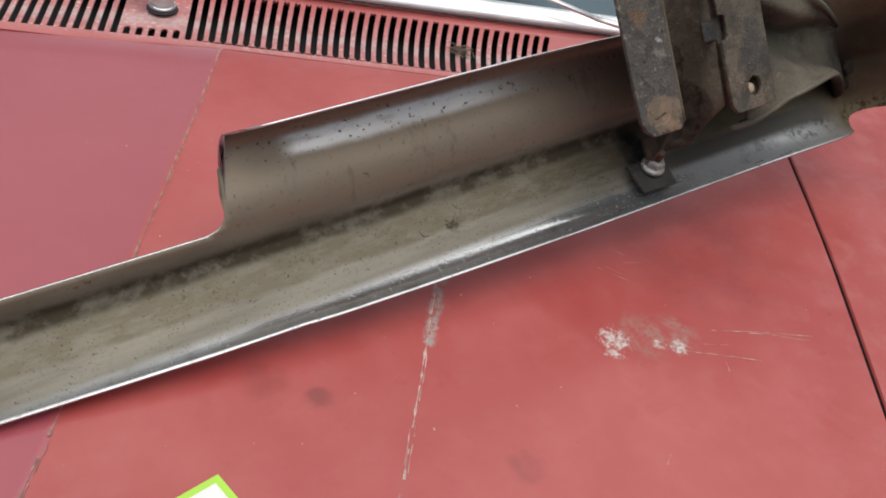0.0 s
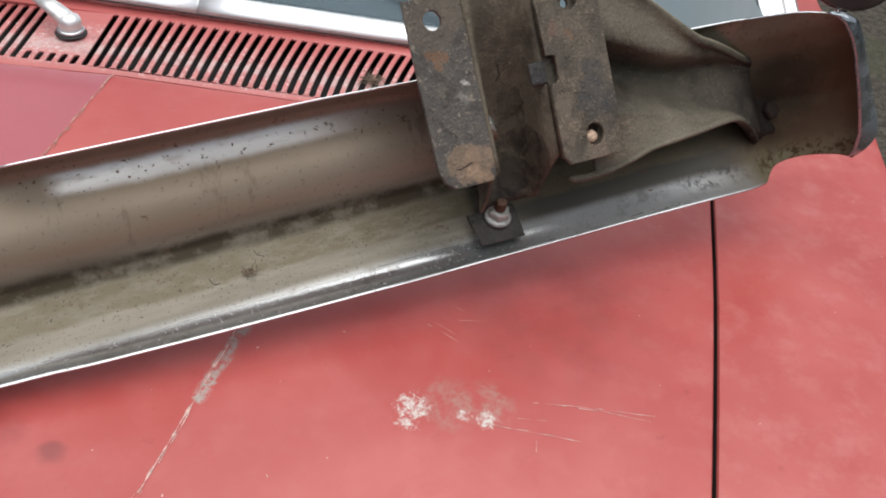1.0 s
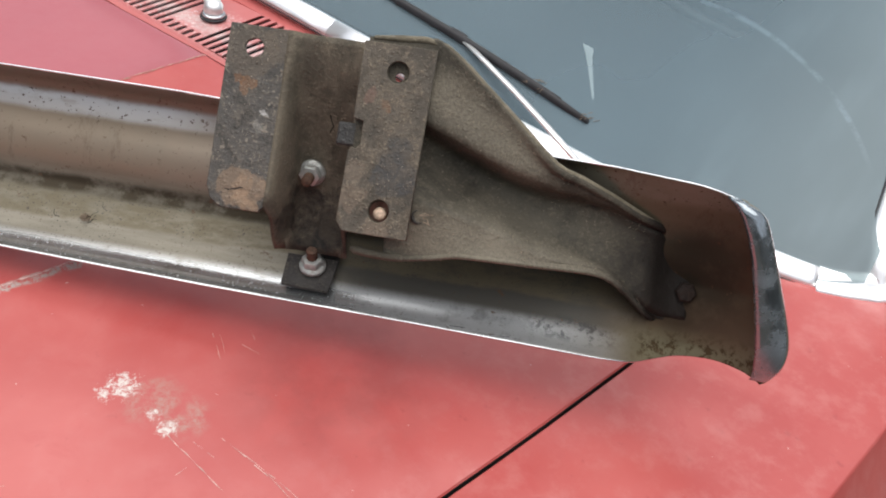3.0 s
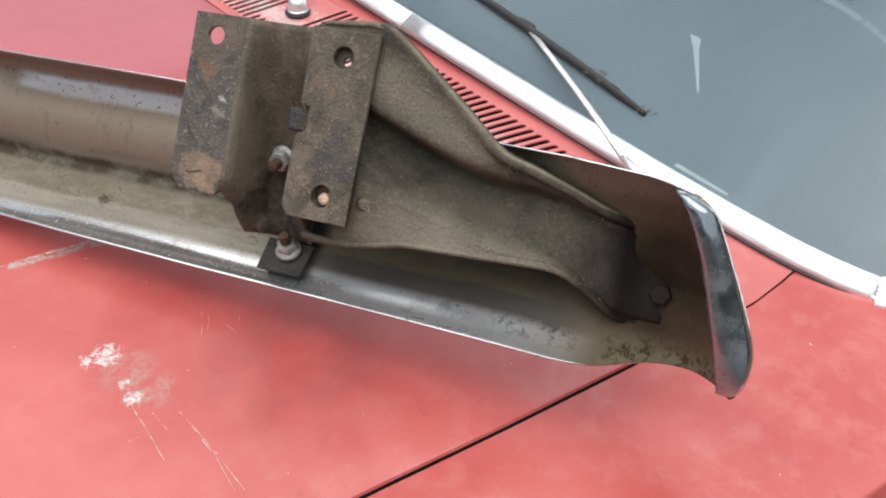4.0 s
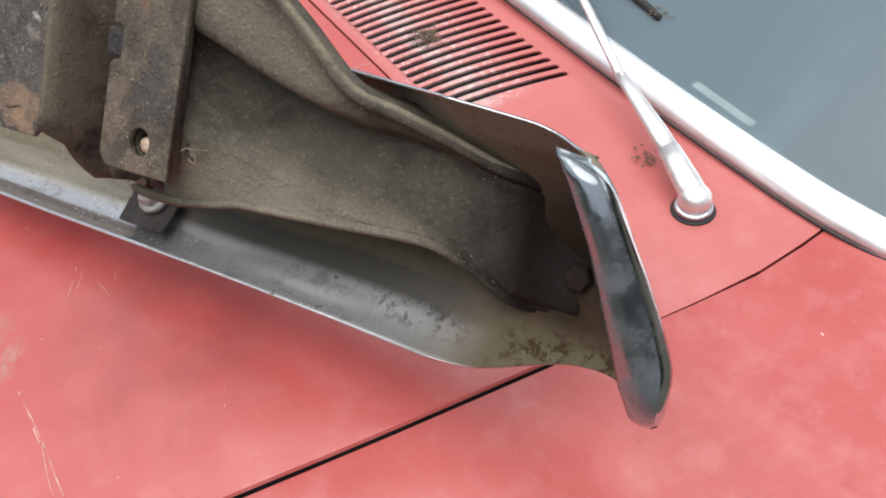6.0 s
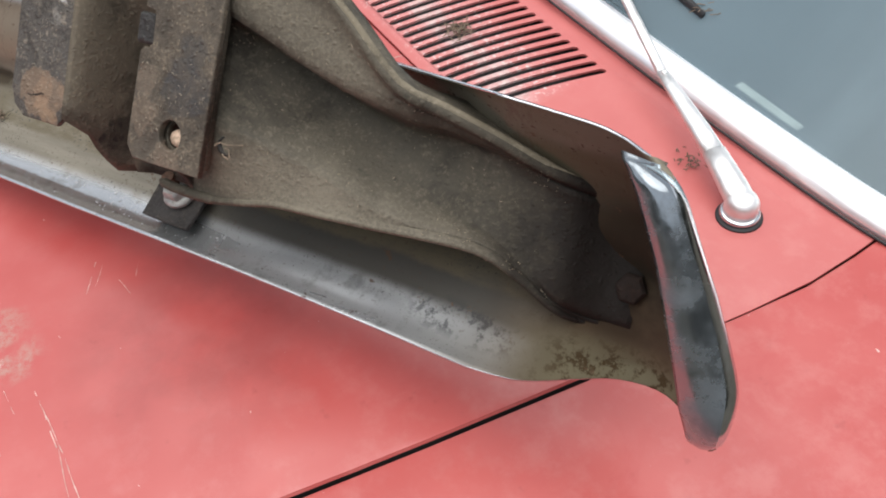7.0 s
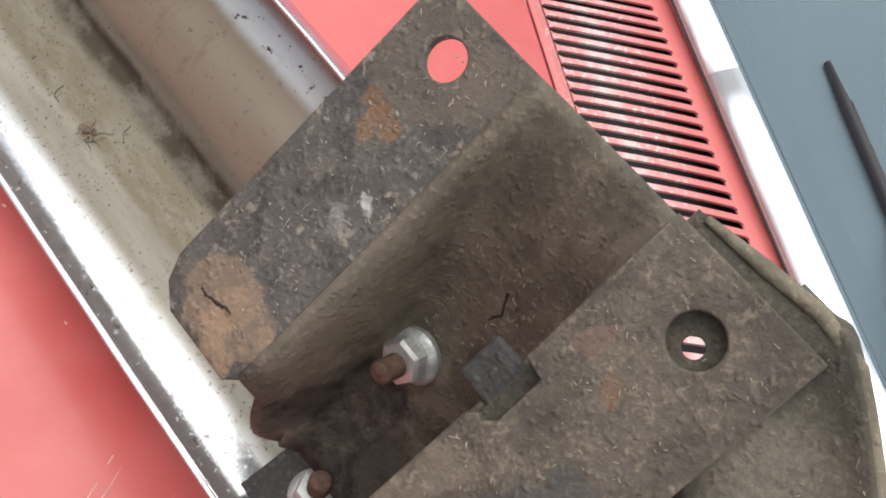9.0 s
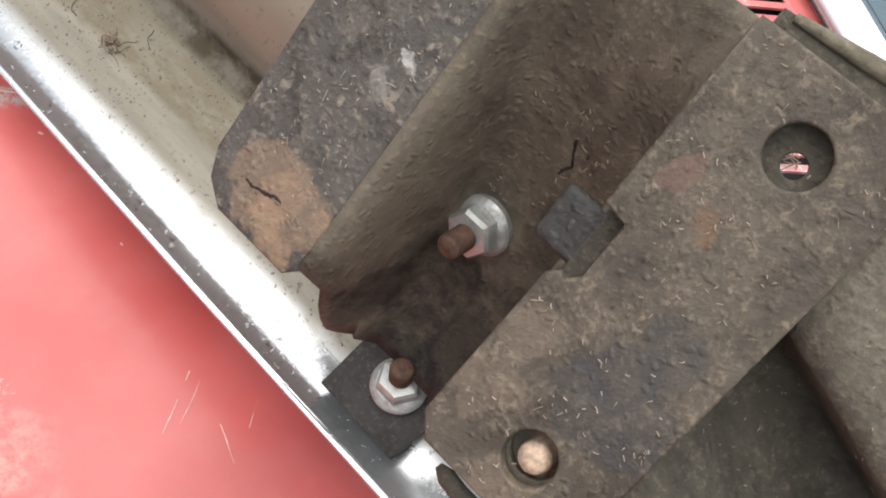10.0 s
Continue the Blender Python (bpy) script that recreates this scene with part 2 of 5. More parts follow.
def steel_inside():
    """The unplated back of the bumper: dull nickel grey, brown in its fold, pitted along its upper bend."""
    m = Mat("dull steel back of bumper")
    x = m.nodes.new("ShaderNodeSeparateXYZ")
    m.links.new(m.coord, x.inputs[0])
    u, v = x.outputs["X"], x.outputs["Y"]
    long = m.noise(9.0, 5.0, 0.6, m.stretch(1.0, 7.0, 7.0))
    spots = m.noise(230.0, 4.0, 0.6)
    stain = m.noise(16.0, 5.0, 0.65)
    col = m.mix(m.ramp(long, 0.3, 0.7), (0.160, 0.143, 0.109), (0.254, 0.231, 0.184))
    # mauve-brown film on the upper face
    upper = m.ramp(v, -0.012, 0.005)
    col = m.mix(m.math("MULTIPLY", upper, m.ramp(stain, 0.25, 0.65, 0.65, 1.0)), col, m.mix(m.ramp(u, -0.28, -0.12), (0.236, 0.190, 0.138), (0.268, 0.220, 0.170)))
    olive = m.math("MULTIPLY", upper, m.ramp(u, -0.02, 0.06))
    col = m.mix(olive, col, (0.152, 0.133, 0.088))
    # floor below the bracket arm darkened, the arm's shade put into the colour
    arm_shade = m.math("MULTIPLY", m.math("MULTIPLY", m.ramp(m.math("ADD", u, m.math("MULTIPLY", stain, 0.05)), -0.06, 0.02), m.ramp(m.math("ADD", u, m.math("MULTIPLY", stain, -0.05)), 0.165, 0.225, 1.0, 0.0)), m.ramp(v, -0.016, -0.006, 1.0, 0.0))
    arm_shade = m.math("MULTIPLY", arm_shade, m.ramp(m.math("ADD", v, m.math("MULTIPLY", stain, 0.012)), -0.080, -0.066, 0.65, 0.9))
    col = m.mix(arm_shade, col, (0.050, 0.047, 0.040))
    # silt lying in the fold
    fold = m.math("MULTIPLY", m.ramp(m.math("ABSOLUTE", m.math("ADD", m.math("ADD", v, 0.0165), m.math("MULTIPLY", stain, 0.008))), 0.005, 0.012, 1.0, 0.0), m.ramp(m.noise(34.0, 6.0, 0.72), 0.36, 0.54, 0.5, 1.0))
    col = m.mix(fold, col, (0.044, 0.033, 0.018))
    low = m.ramp(m.math("ADD", v, m.math("MULTIPLY", stain, 0.016)), -0.047, -0.0425)
    low = m.math("MULTIPLY", low, m.ramp(v, -0.034, -0.024, 1.0, 0.0))
    low = m.math("MULTIPLY", low, m.ramp(m.noise(30.0, 6.0, 0.7, m.stretch(1.0, 2.5, 2.5)), 0.36, 0.58, 0.35, 0.9))
    col = m.mix(low, col, (0.13, 0.108, 0.066))
    # streak of paler metal on the upper bend, its highlight put into colour
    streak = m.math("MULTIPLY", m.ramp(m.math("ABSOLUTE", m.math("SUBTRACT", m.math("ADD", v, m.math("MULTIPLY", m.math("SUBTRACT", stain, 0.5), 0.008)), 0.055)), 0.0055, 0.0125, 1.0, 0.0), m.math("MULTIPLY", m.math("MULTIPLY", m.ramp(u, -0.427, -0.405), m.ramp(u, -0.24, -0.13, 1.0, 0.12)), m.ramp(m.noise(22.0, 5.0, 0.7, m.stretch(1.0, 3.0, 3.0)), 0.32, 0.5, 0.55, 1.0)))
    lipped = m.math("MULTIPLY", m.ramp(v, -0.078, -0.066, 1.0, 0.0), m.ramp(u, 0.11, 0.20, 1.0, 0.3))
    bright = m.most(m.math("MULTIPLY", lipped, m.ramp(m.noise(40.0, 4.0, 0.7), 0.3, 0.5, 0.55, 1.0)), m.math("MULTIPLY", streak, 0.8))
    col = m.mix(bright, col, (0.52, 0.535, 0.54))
    # pits
    pit = m.ramp(spots, 0.625, 0.665)
    band = m.ramp(m.math("ABSOLUTE", m.math("SUBTRACT", v, 0.056)), 0.008, 0.02, 1.0, 0.35)
    pitm = m.math("MULTIPLY", pit, band)
    col = m.mix(pitm, col, (0.075, 0.045, 0.03))
    # black smear and rust towards the wrapped end
    smear = m.math("MULTIPLY", m.math("MULTIPLY", m.ramp(u, 0.125, 0.15), m.ramp(u, 0.20, 0.225, 1.0, 0.0)),
                   m.math("MULTIPLY", m.ramp(v, -0.088, -0.08), m.ramp(v, -0.072, -0.062, 1.0, 0.0)))
    smear = m.math("MULTIPLY", smear, m.ramp(m.noise(75.0, 4.0, 0.7), 0.47, 0.60, 0.0, 0.85))
    col = m.mix(smear, col, (0.03, 0.031, 0.034))
    # black grit on the shelf
    grit = m.math("MULTIPLY", m.ramp(m.noise(560.0, 2.0, 0.5), 0.64, 0.69), m.math("MULTIPLY", m.math("MULTIPLY", m.ramp(v, -0.03, -0.02, 1.0, 0.0), m.ramp(v, -0.080, -0.068, 0.35, 1.0)), m.ramp(m.noise(28.0, 3.0), 0.40, 0.56, 0.25, 1.0)))
    col = m.mix(grit, col, (0.05, 0.045, 0.04))
    drip = m.math("MULTIPLY", m.ramp(m.noise(26.0, 6.0, 0.75, m.stretch(1.0, 0.35, 0.35)), 0.56, 0.68, 0.0, 0.6), upper)
    col = m.mix(drip, col, (0.11, 0.068, 0.045))
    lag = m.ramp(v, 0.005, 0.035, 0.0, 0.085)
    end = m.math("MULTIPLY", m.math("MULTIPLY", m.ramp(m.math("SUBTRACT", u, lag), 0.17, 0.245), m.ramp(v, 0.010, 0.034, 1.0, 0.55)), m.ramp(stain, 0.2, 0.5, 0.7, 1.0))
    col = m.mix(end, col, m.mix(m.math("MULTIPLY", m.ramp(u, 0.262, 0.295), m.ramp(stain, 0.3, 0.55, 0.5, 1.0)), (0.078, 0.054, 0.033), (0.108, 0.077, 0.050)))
    # grime and deep shade of the end pocket, both put into the colour
    grime_shade = m.math("MULTIPLY", m.ramp(m.vmath("DISTANCE", m.vmath("MULTIPLY", m.coord, (1.0, 1.0, 0.0)), (0.268, -0.014, 0.0)), 0.020, 0.078, 0.70, 0.0), m.ramp(m.noise(40.0, 4.0, 0.6), 0.3, 0.55, 0.6, 1.0))
    col = m.mix(grime_shade, col, (0.010, 0.008, 0.007))
    under = m.math("MULTIPLY", m.ramp(u, 0.20, 0.25), m.ramp(v, -0.075, -0.055, 1.0, 0.0))
    col = m.mix(under, col, (0.135, 0.117, 0.075))
    # black grease behind the foot, the shade there put into the same colour
    grease_shade = m.math("MULTIPLY", m.ramp(m.vmath("DISTANCE", m.vmath("MULTIPLY", m.coord, (1.0, 0.8, 0.0)), (-0.058, -0.034, 0.0)), 0.012, 0.026, 1.0, 0.0), m.ramp(stain, 0.3, 0.5, 0.75, 1.0))
    col = m.mix(grease_shade, col, (0.012, 0.012, 0.012))
    rusty = m.math("MULTIPLY", m.ramp(u, 0.215, 0.25), m.math("MULTIPLY", m.ramp(v, -0.078, -0.055, 1.0, 0.0), m.ramp(m.noise(120.0, 5.0, 0.75), 0.48, 0.6)))
    col = m.mix(rusty, col, (0.055, 0.036, 0.018))
    marks = m.math("MULTIPLY", m.ramp(m.noise(80.0, 4.0, 0.7), 0.64, 0.70), 0.85)
    col = m.mix(marks, col, (0.10, 0.055, 0.032))
    rustspot = m.spot((-0.287, -0.051, -0.118), 0.0025, 0.004)
    col = m.mix(rustspot, col, (0.06, 0.035, 0.02))
    cover = m.most(fold, smear, drip, grease_shade, m.math("MULTIPLY", end, 0.9), pitm, rusty)
    clean = m.math("SUBTRACT", 1.0, cover)
    polished = m.most(m.math("MULTIPLY", lipped, m.ramp(u, -0.07, 0.02, 1.0, 0.55)), m.math("MULTIPLY", streak, 0.45))
    rough = m.math("ADD", m.ramp(long, 0.3, 0.7, 0.48, 0.58), m.math("MULTIPLY", polished, -0.39))
    rough = m.math("ADD", rough, m.math("MULTIPLY", cover, 0.4))
    m.set(Base_Color=col, Roughness=rough, Metallic=m.math("MULTIPLY", clean, m.math("ADD", 0.40, m.math("MULTIPLY", polished, 0.45))))
    m.set(Specular_IOR_Level=m.math("SUBTRACT", 0.5, m.math("MULTIPLY", m.most(end, grease_shade), 0.4)))
    m.bump(m.math("ADD", m.noise(300.0, 3.0), m.math("MULTIPLY", pit, -0.8)), 0.12, 0.0005)
    return m.mat


def grimy(name, base, dust, amount, gloss=0.62, blotch=None, streaks=(), speck=1.0, cracks_and_shade=(), patch=0.0, grime_shade=None):
    """Old bracket steel under road dirt: a dark skin, pale dust, chips and scratches."""
    m = Mat(name)
    a, b, c = m.noise(16.0, 8.0, 0.68, None, 0.5), m.noise(70.0, 9.0, 0.74, None, 0.3), m.noise(380.0, 6.0, 0.75)
    vor = m.nodes.new("ShaderNodeTexVoronoi")
    vor.feature, vor.inputs["Scale"].default_value = "F1", 240.0
    m.links.new(m.vmath("ADD", m.coord, m.vmath("MULTIPLY", m.colour_noise(150.0, 4.0), (0.006, 0.006, 0.006))), vor.inputs["Vector"])
    crumb = m.ramp(vor.outputs["Distance"], 0.05, 0.42, 1.0, 0.0)
    col = m.mix(m.ramp(a, 0.40, 0.58), base, tuple(k * 1.8 for k in base))
    col = m.mix(m.ramp(b, 0.45, 0.62, 0.0, amount), col, dust)
    col = m.mix(m.math("MULTIPLY", m.ramp(c, 0.50, 0.62), m.ramp(b, 0.42, 0.58, 0.1 * speck, 0.7 * speck)), col, tuple(min(1, k * 1.6) for k in dust))
    col = m.mix(m.math("MULTIPLY", crumb, m.ramp(m.noise(45.0, 4.0), 0.52, 0.68, 0.0, 0.6 * speck)), col, tuple(min(1, k * 2.1) for k in dust))
    col = m.mix(m.ramp(m.noise(120.0, 8.0, 0.78), 0.56, 0.70, 0.0, 0.6), col, tuple(k * 0.4 for k in base))
    # blue-black bare patches and pale scabs a few millimetres across
    col = m.mix(m.math("MULTIPLY", m.ramp(m.noise(34.0, 6.0, 0.72, None, 0.6), 0.52, 0.60, 0.0, patch), m.ramp(c, 0.36, 0.56, 1.0, 0.5)), col, tuple(k * 0.62 for k in base))
    scab = m.math("MULTIPLY", m.ramp(m.noise(190.0, 4.0, 0.62, None, 0.8), 0.57, 0.64), m.ramp(m.noise(30.0, 4.0, 0.6), 0.42, 0.56, 0.1, 1.0))
    col = m.mix(m.math("MULTIPLY", scab, patch * 0.8), col, tuple(min(1, k * 1.75) for k in dust))
    rough = m.ramp(b, 0.4, 0.7, gloss - 0.12, gloss + 0.2)
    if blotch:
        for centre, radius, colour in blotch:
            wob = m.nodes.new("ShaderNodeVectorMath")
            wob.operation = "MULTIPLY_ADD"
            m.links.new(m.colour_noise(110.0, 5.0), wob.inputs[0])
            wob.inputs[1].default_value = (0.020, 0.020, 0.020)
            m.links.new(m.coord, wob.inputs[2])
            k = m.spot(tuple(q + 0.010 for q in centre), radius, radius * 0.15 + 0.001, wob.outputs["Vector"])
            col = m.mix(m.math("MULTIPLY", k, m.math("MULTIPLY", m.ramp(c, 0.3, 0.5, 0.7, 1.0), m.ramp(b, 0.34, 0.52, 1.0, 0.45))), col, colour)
    # pale dust, spread wide to paint the sky-facing lower facet lighter
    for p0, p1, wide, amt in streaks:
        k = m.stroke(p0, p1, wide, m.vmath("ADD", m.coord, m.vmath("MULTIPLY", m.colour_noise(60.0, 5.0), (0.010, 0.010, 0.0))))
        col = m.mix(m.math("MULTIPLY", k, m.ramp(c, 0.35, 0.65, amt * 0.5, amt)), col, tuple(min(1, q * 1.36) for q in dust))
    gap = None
    # thin strokes are cracks; the wide ones paint shade at the arm's end
    for p0, p1, wide in cracks_and_shade:
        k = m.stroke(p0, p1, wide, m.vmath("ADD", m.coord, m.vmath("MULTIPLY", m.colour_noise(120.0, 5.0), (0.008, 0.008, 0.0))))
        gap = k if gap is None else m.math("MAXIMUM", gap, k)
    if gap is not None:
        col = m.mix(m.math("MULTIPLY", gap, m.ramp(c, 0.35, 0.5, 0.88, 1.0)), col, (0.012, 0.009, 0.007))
    # grime, with the deep shade of the arm's end painted in
    if grime_shade:
        k = m.math("MULTIPLY", m.ramp(m.vmath("DISTANCE", m.vmath("ADD", m.coord, m.vmath("MULTIPLY", m.colour_noise(40.0, 4.0), (0.02, 0.02, 0.0))), grime_shade[0]), grime_shade[1], grime_shade[2], 1.0, 0.0), m.ramp(b, 0.4, 0.6, 0.9, 0.65))
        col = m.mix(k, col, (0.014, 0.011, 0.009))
    m.set(Base_Color=col, Roughness=rough, Metallic=0.08, Specular_IOR_Level=0.28)
    m.bump(m.math("ADD", m.math("ADD", m.math("MULTIPLY", b, 1.0), m.math("MULTIPLY", c, 0.35)), m.math("MULTIPLY", crumb, 0.30)), 0.7, 0.0020)
    return m.mat


STEEL = steel_inside()
PLATE_L = grimy("blackened bracket steel", (0.043, 0.040, 0.036), (0.155, 0.134, 0.106), 0.30, 0.55, [((-0.120, 0.001, 0), 0.013, (0.25, 0.17, 0.11)), ((-0.106, 0.002, 0), 0.013, (0.26, 0.18, 0.12)), ((-0.107, -0.014, 0), 0.008, (0.25, 0.17, 0.11)), ((-0.123, 0.085, 0), 0.005, (0.22, 0.11, 0.05)), ((-0.129, 0.089, 0), 0.003, (0.21, 0.10, 0.045)), ((-0.1045, 0.064, 0), 0.0030, (0.46, 0.45, 0.43)), ((-0.1085, 0.052, 0), 0.0035, (0.19, 0.18, 0.16)), ((-0.124, 0.112, 0), 0.020, (0.115, 0.093, 0.070)), ((-0.100, 0.120, 0), 0.012, (0.12, 0.097, 0.072))], speck=0.6, cracks_and_shade=[((-0.1240, 0.0022, 0.0), (-0.1080, 0.0052, 0.0), 0.0009)], patch=0.75)
# near-black blotches: black grease, with the channel's deep shade painted in
CHANNEL = grimy("brown dirt-filled channel", (0.068, 0.058, 0.043), (0.158, 0.133, 0.097), 0.4, 0.78, [((-0.060, -0.040, -0.073), 0.024, (0.012, 0.011, 0.010)), ((-0.048, -0.022, -0.073), 0.014, (0.014, 0.013, 0.012)), ((-0.062, -0.052, -0.075), 0.020, (0.013, 0.012, 0.011)), ((-0.074, -0.008, -0.060), 0.020, (0.020, 0.017, 0.014)), ((-0.034, -0.012, -0.050), 0.026, (0.021, 0.018, 0.015)), ((-0.090, -0.022, -0.048), 0.016, (0.020, 0.018, 0.016)), ((-0.046, 0.016, -0.062), 0.015, (0.032, 0.026, 0.019)), ((-0.044, 0.040, -0.054), 0.012, (0.036, 0.029, 0.021))], speck=0.45, cracks_and_shade=[((-0.056, 0.085, -0.026), (-0.050, 0.068, -0.04), 0.0011), ((-0.050, 0.068, -0.04), (-0.056, 0.058, -0.046), 0.0009), ((-0.046, 0.075, -0.035), (-0.040, 0.088, -0.026), 0.0008)])
PLATE_R = grimy("dusty brown bracket bar", (0.053, 0.045, 0.035), (0.155, 0.127, 0.093), 0.35, 0.6, [((0.008, 0.03, 0), 0.016, (0.048, 0.048, 0.049)), ((0.012, 0.052, 0), 0.010, (0.052, 0.051, 0.050)), ((-0.024, 0.030, 0), 0.008, (0.165, 0.130, 0.098)), ((-0.022, 0.008, 0), 0.010, (0.16, 0.122, 0.09)), ((0.0, -0.014, 0), 0.010, (0.165, 0.125, 0.092)), ((-0.02, 0.09, 0), 0.006, (0.18, 0.11, 0.085)), ((-0.006, 0.084, 0), 0.004, (0.17, 0.10, 0.06))], speck=0.65, patch=0.5)
# its outer end carries painted shade in wide strokes and a dark fade
ARM = grimy("stamped arm under road dust", (0.041, 0.036, 0.027), (0.132, 0.115, 0.087), 0.29, 0.74, [((0.174, 0.034, -0.063), 0.006, (0.020, 0.019, 0.018)), ((0.186, 0.031, -0.066), 0.004, (0.020, 0.019, 0.018)), ((0.166, 0.036, -0.062), 0.003, (0.020, 0.019, 0.018))], [((0.030, -0.006, -0.016), (0.10, -0.012, -0.030), 0.030, 0.9), ((0.10, -0.012, -0.030), (0.195, -0.028, -0.056), 0.024, 0.9), ((0.040, 0.107, -0.015), (0.115, 0.063, -0.027), 0.030, 0.8)], 0.5, [((0.246, 0.035, -0.08), (0.258, -0.06, -0.092), 0.030), ((0.272, 0.02, -0.1), (0.280, -0.06, -0.104), 0.032)], grime_shade=((0.275, 0.0, -0.08), 0.042, 0.106))
ARM_RIM = grimy("dust-caked arm rim", (0.098, 0.084, 0.060), (0.205, 0.178, 0.132), 0.5, 0.8, speck=0.6)
TAB = grimy("dark tab steel", (0.030, 0.029, 0.028), (0.10, 0.092, 0.08), 0.3, 0.5, speck=0.5)
LUG = grimy("black foot plate", (0.022, 0.020, 0.019), (0.075, 0.066, 0.055), 0.3, 0.65)


def glass_material():
    m = Mat("dusty windscreen glass with sky haze")
    tr = m.nodes.new("ShaderNodeBsdfTransparent")
    tr.inputs["Color"].default_value = (0.64, 0.72, 0.72, 1)
    gl = m.nodes.new("ShaderNodeBsdfGlossy")
    gl.inputs["Roughness"].default_value = 0.12
    gl.inputs["Color"].default_value = (0.86, 0.97, 1.0, 1)
    fr = m.nodes.new("ShaderNodeFresnel")
    fr.inputs["IOR"].default_value = 1.2
    mx = m.nodes.new("ShaderNodeMixShader")
    m.links.new(fr.outputs[0], mx.inputs[0])
    m.links.new(tr.outputs[0], mx.inputs[1])
    m.links.new(gl.outputs[0], mx.inputs[2])
    # pale blue diffuse haze: dust, with the sky's reflection put into colour
    df = m.nodes.new("ShaderNodeBsdfDiffuse")
    mx2 = m.nodes.new("ShaderNodeMixShader")
    gp = m.nodes.new("ShaderNodeSeparateXYZ")
    m.links.new(m.coord, gp.inputs[0])
    m.links.new(m.mix(m.ramp(gp.outputs["X"], 0.10, 0.42), (0.205, 0.284, 0.330), (0.268, 0.328, 0.348)), df.inputs["Color"])
    # haze grows to the right, painting the brighter sky reflection there
    dust = m.math("ADD", m.ramp(m.noise(2.2, 2.0, 0.5), 0.3, 0.75, 0.36, 0.50), m.ramp(gp.outputs["X"], -0.05, 0.42, 0.0, 0.16))
    # soft smears painted for cloud reflections
    smear = m.ramp(m.noise(6.0, 3.0, 0.55, m.stretch(1.6, 0.45, 0.45)), 0.42, 0.72, 0.0, 0.16)
    dust = m.math("ADD", dust, m.math("MULTIPLY", smear, m.ramp(gp.outputs["X"], 0.05, 0.35)))
    flat = m.vmath("MULTIPLY", m.coord, (1.0, 1.0, 0.0))
    arc = m.ramp(m.math("ABSOLUTE", m.math("SUBTRACT", m.vmath("DISTANCE", flat, (0.13, 0.50, 0.0)), 0.384)), 0.001, 0.005, 1.0, 0.0)
    arc = m.math("MULTIPLY", arc, m.ramp(m.noise(24.0, 4.0, 0.7), 0.35, 0.62, 0.0, 0.22))
    ap = m.nodes.new("ShaderNodeSeparateXYZ")
    m.links.new(m.coord, ap.inputs[0])
    arc = m.math("MULTIPLY", arc, m.math("MULTIPLY", m.ramp(ap.outputs["Y"], 0.78, 0.83), m.ramp(ap.outputs["X"], 0.04, 0.12)))
    dust = m.math("ADD", dust, arc)
    m.links.new(dust, mx2.inputs[0])
    m.links.new(mx.outputs[0], mx2.inputs[1])
    m.links.new(df.outputs[0], mx2.inputs[2])
    m.links.new(mx2.outputs[0], m.nodes["Material Output"].inputs["Surface"])
    return m.mat


GLASS = glass_material()
DASH = simple("dark dashboard vinyl", (0.022, 0.023, 0.024), 0.75, 0.0, 0.25, 6.0, 0.0)
CABIN = simple("cabin lining", (0.022, 0.022, 0.023), 0.8, 0.0, 0.3, 10.0, 0.0)
WHEEL = simple("dark steering wheel", (0.03, 0.03, 0.03), 0.45, 0.0, 0.1, 30.0, 0.05)


# ---- mesh kit ----
def part(name, mesh_or_bm, material, parent=None, label="", smooth=False):
    if isinstance(mesh_or_bm, bmesh.types.BMesh):
        me = bpy.data.meshes.new(name)
        bmesh.ops.recalc_face_normals(mesh_or_bm, faces=mesh_or_bm.faces)
        mesh_or_bm.to_mesh(me)
        mesh_or_bm.free()
    else:
        me = mesh_or_bm
    for mt in material if isinstance(material, (list, tuple)) else [material]:
        me.materials.append(mt)
    if smooth:
        for f in me.polygons:
            f.use_smooth = True
    ob = new(name, me)
    ob.parent = parent
    if label:
        tagged(ob, label)
    return ob


def empty(name, m, label, category, **kw):
    ob = new(name)
    ob.empty_display_size = 0.05
    ob.matrix_world = m
    return tagged(ob, label, category, **kw)


def plate(name, outline, holes, thick, bevel=0.0, z=0.0):
    """A flat sheet with real holes, as a mesh, its upper face at z."""
    cu = bpy.data.curves.new(name, "CURVE")
    cu.dimensions, cu.fill_mode = "2D", "BOTH"
    cu.extrude, cu.bevel_depth, cu.bevel_resolution = thick / 2 - bevel, bevel, 2 if bevel else 0
    cu.offset = -bevel
    for loop in [outline, *holes]:
        sp = cu.splines.new("POLY")
        sp.points.add(len(loop) - 1)
        sp.use_cyclic_u = True
        for pt, (x, y) in zip(sp.points, loop):
            pt.co = (x, y, 0, 1)
    tmp = new("tmp_" + name, cu)
    bpy.context.view_layer.update()
    me = bpy.data.meshes.new_from_object(tmp.evaluated_get(bpy.context.evaluated_depsgraph_get()))
    me.name = name
    me.materials.clear()
    bpy.data.objects.remove(tmp)
    bpy.data.curves.remove(cu)
    me.transform(Matrix.Translation((0, 0, z - thick / 2)))
    weld = bmesh.new()
    weld.from_mesh(me)
    bmesh.ops.remove_doubles(weld, verts=weld.verts, dist=0.00001)
    weld.to_mesh(me)
    weld.free()
    return me


def ring(cx, cy, r, n=28, ry=None):
    return [(cx + r * math.cos(2 * math.pi * i / n), cy + (ry or r) * math.sin(2 * math.pi * i / n)) for i in range(n)]


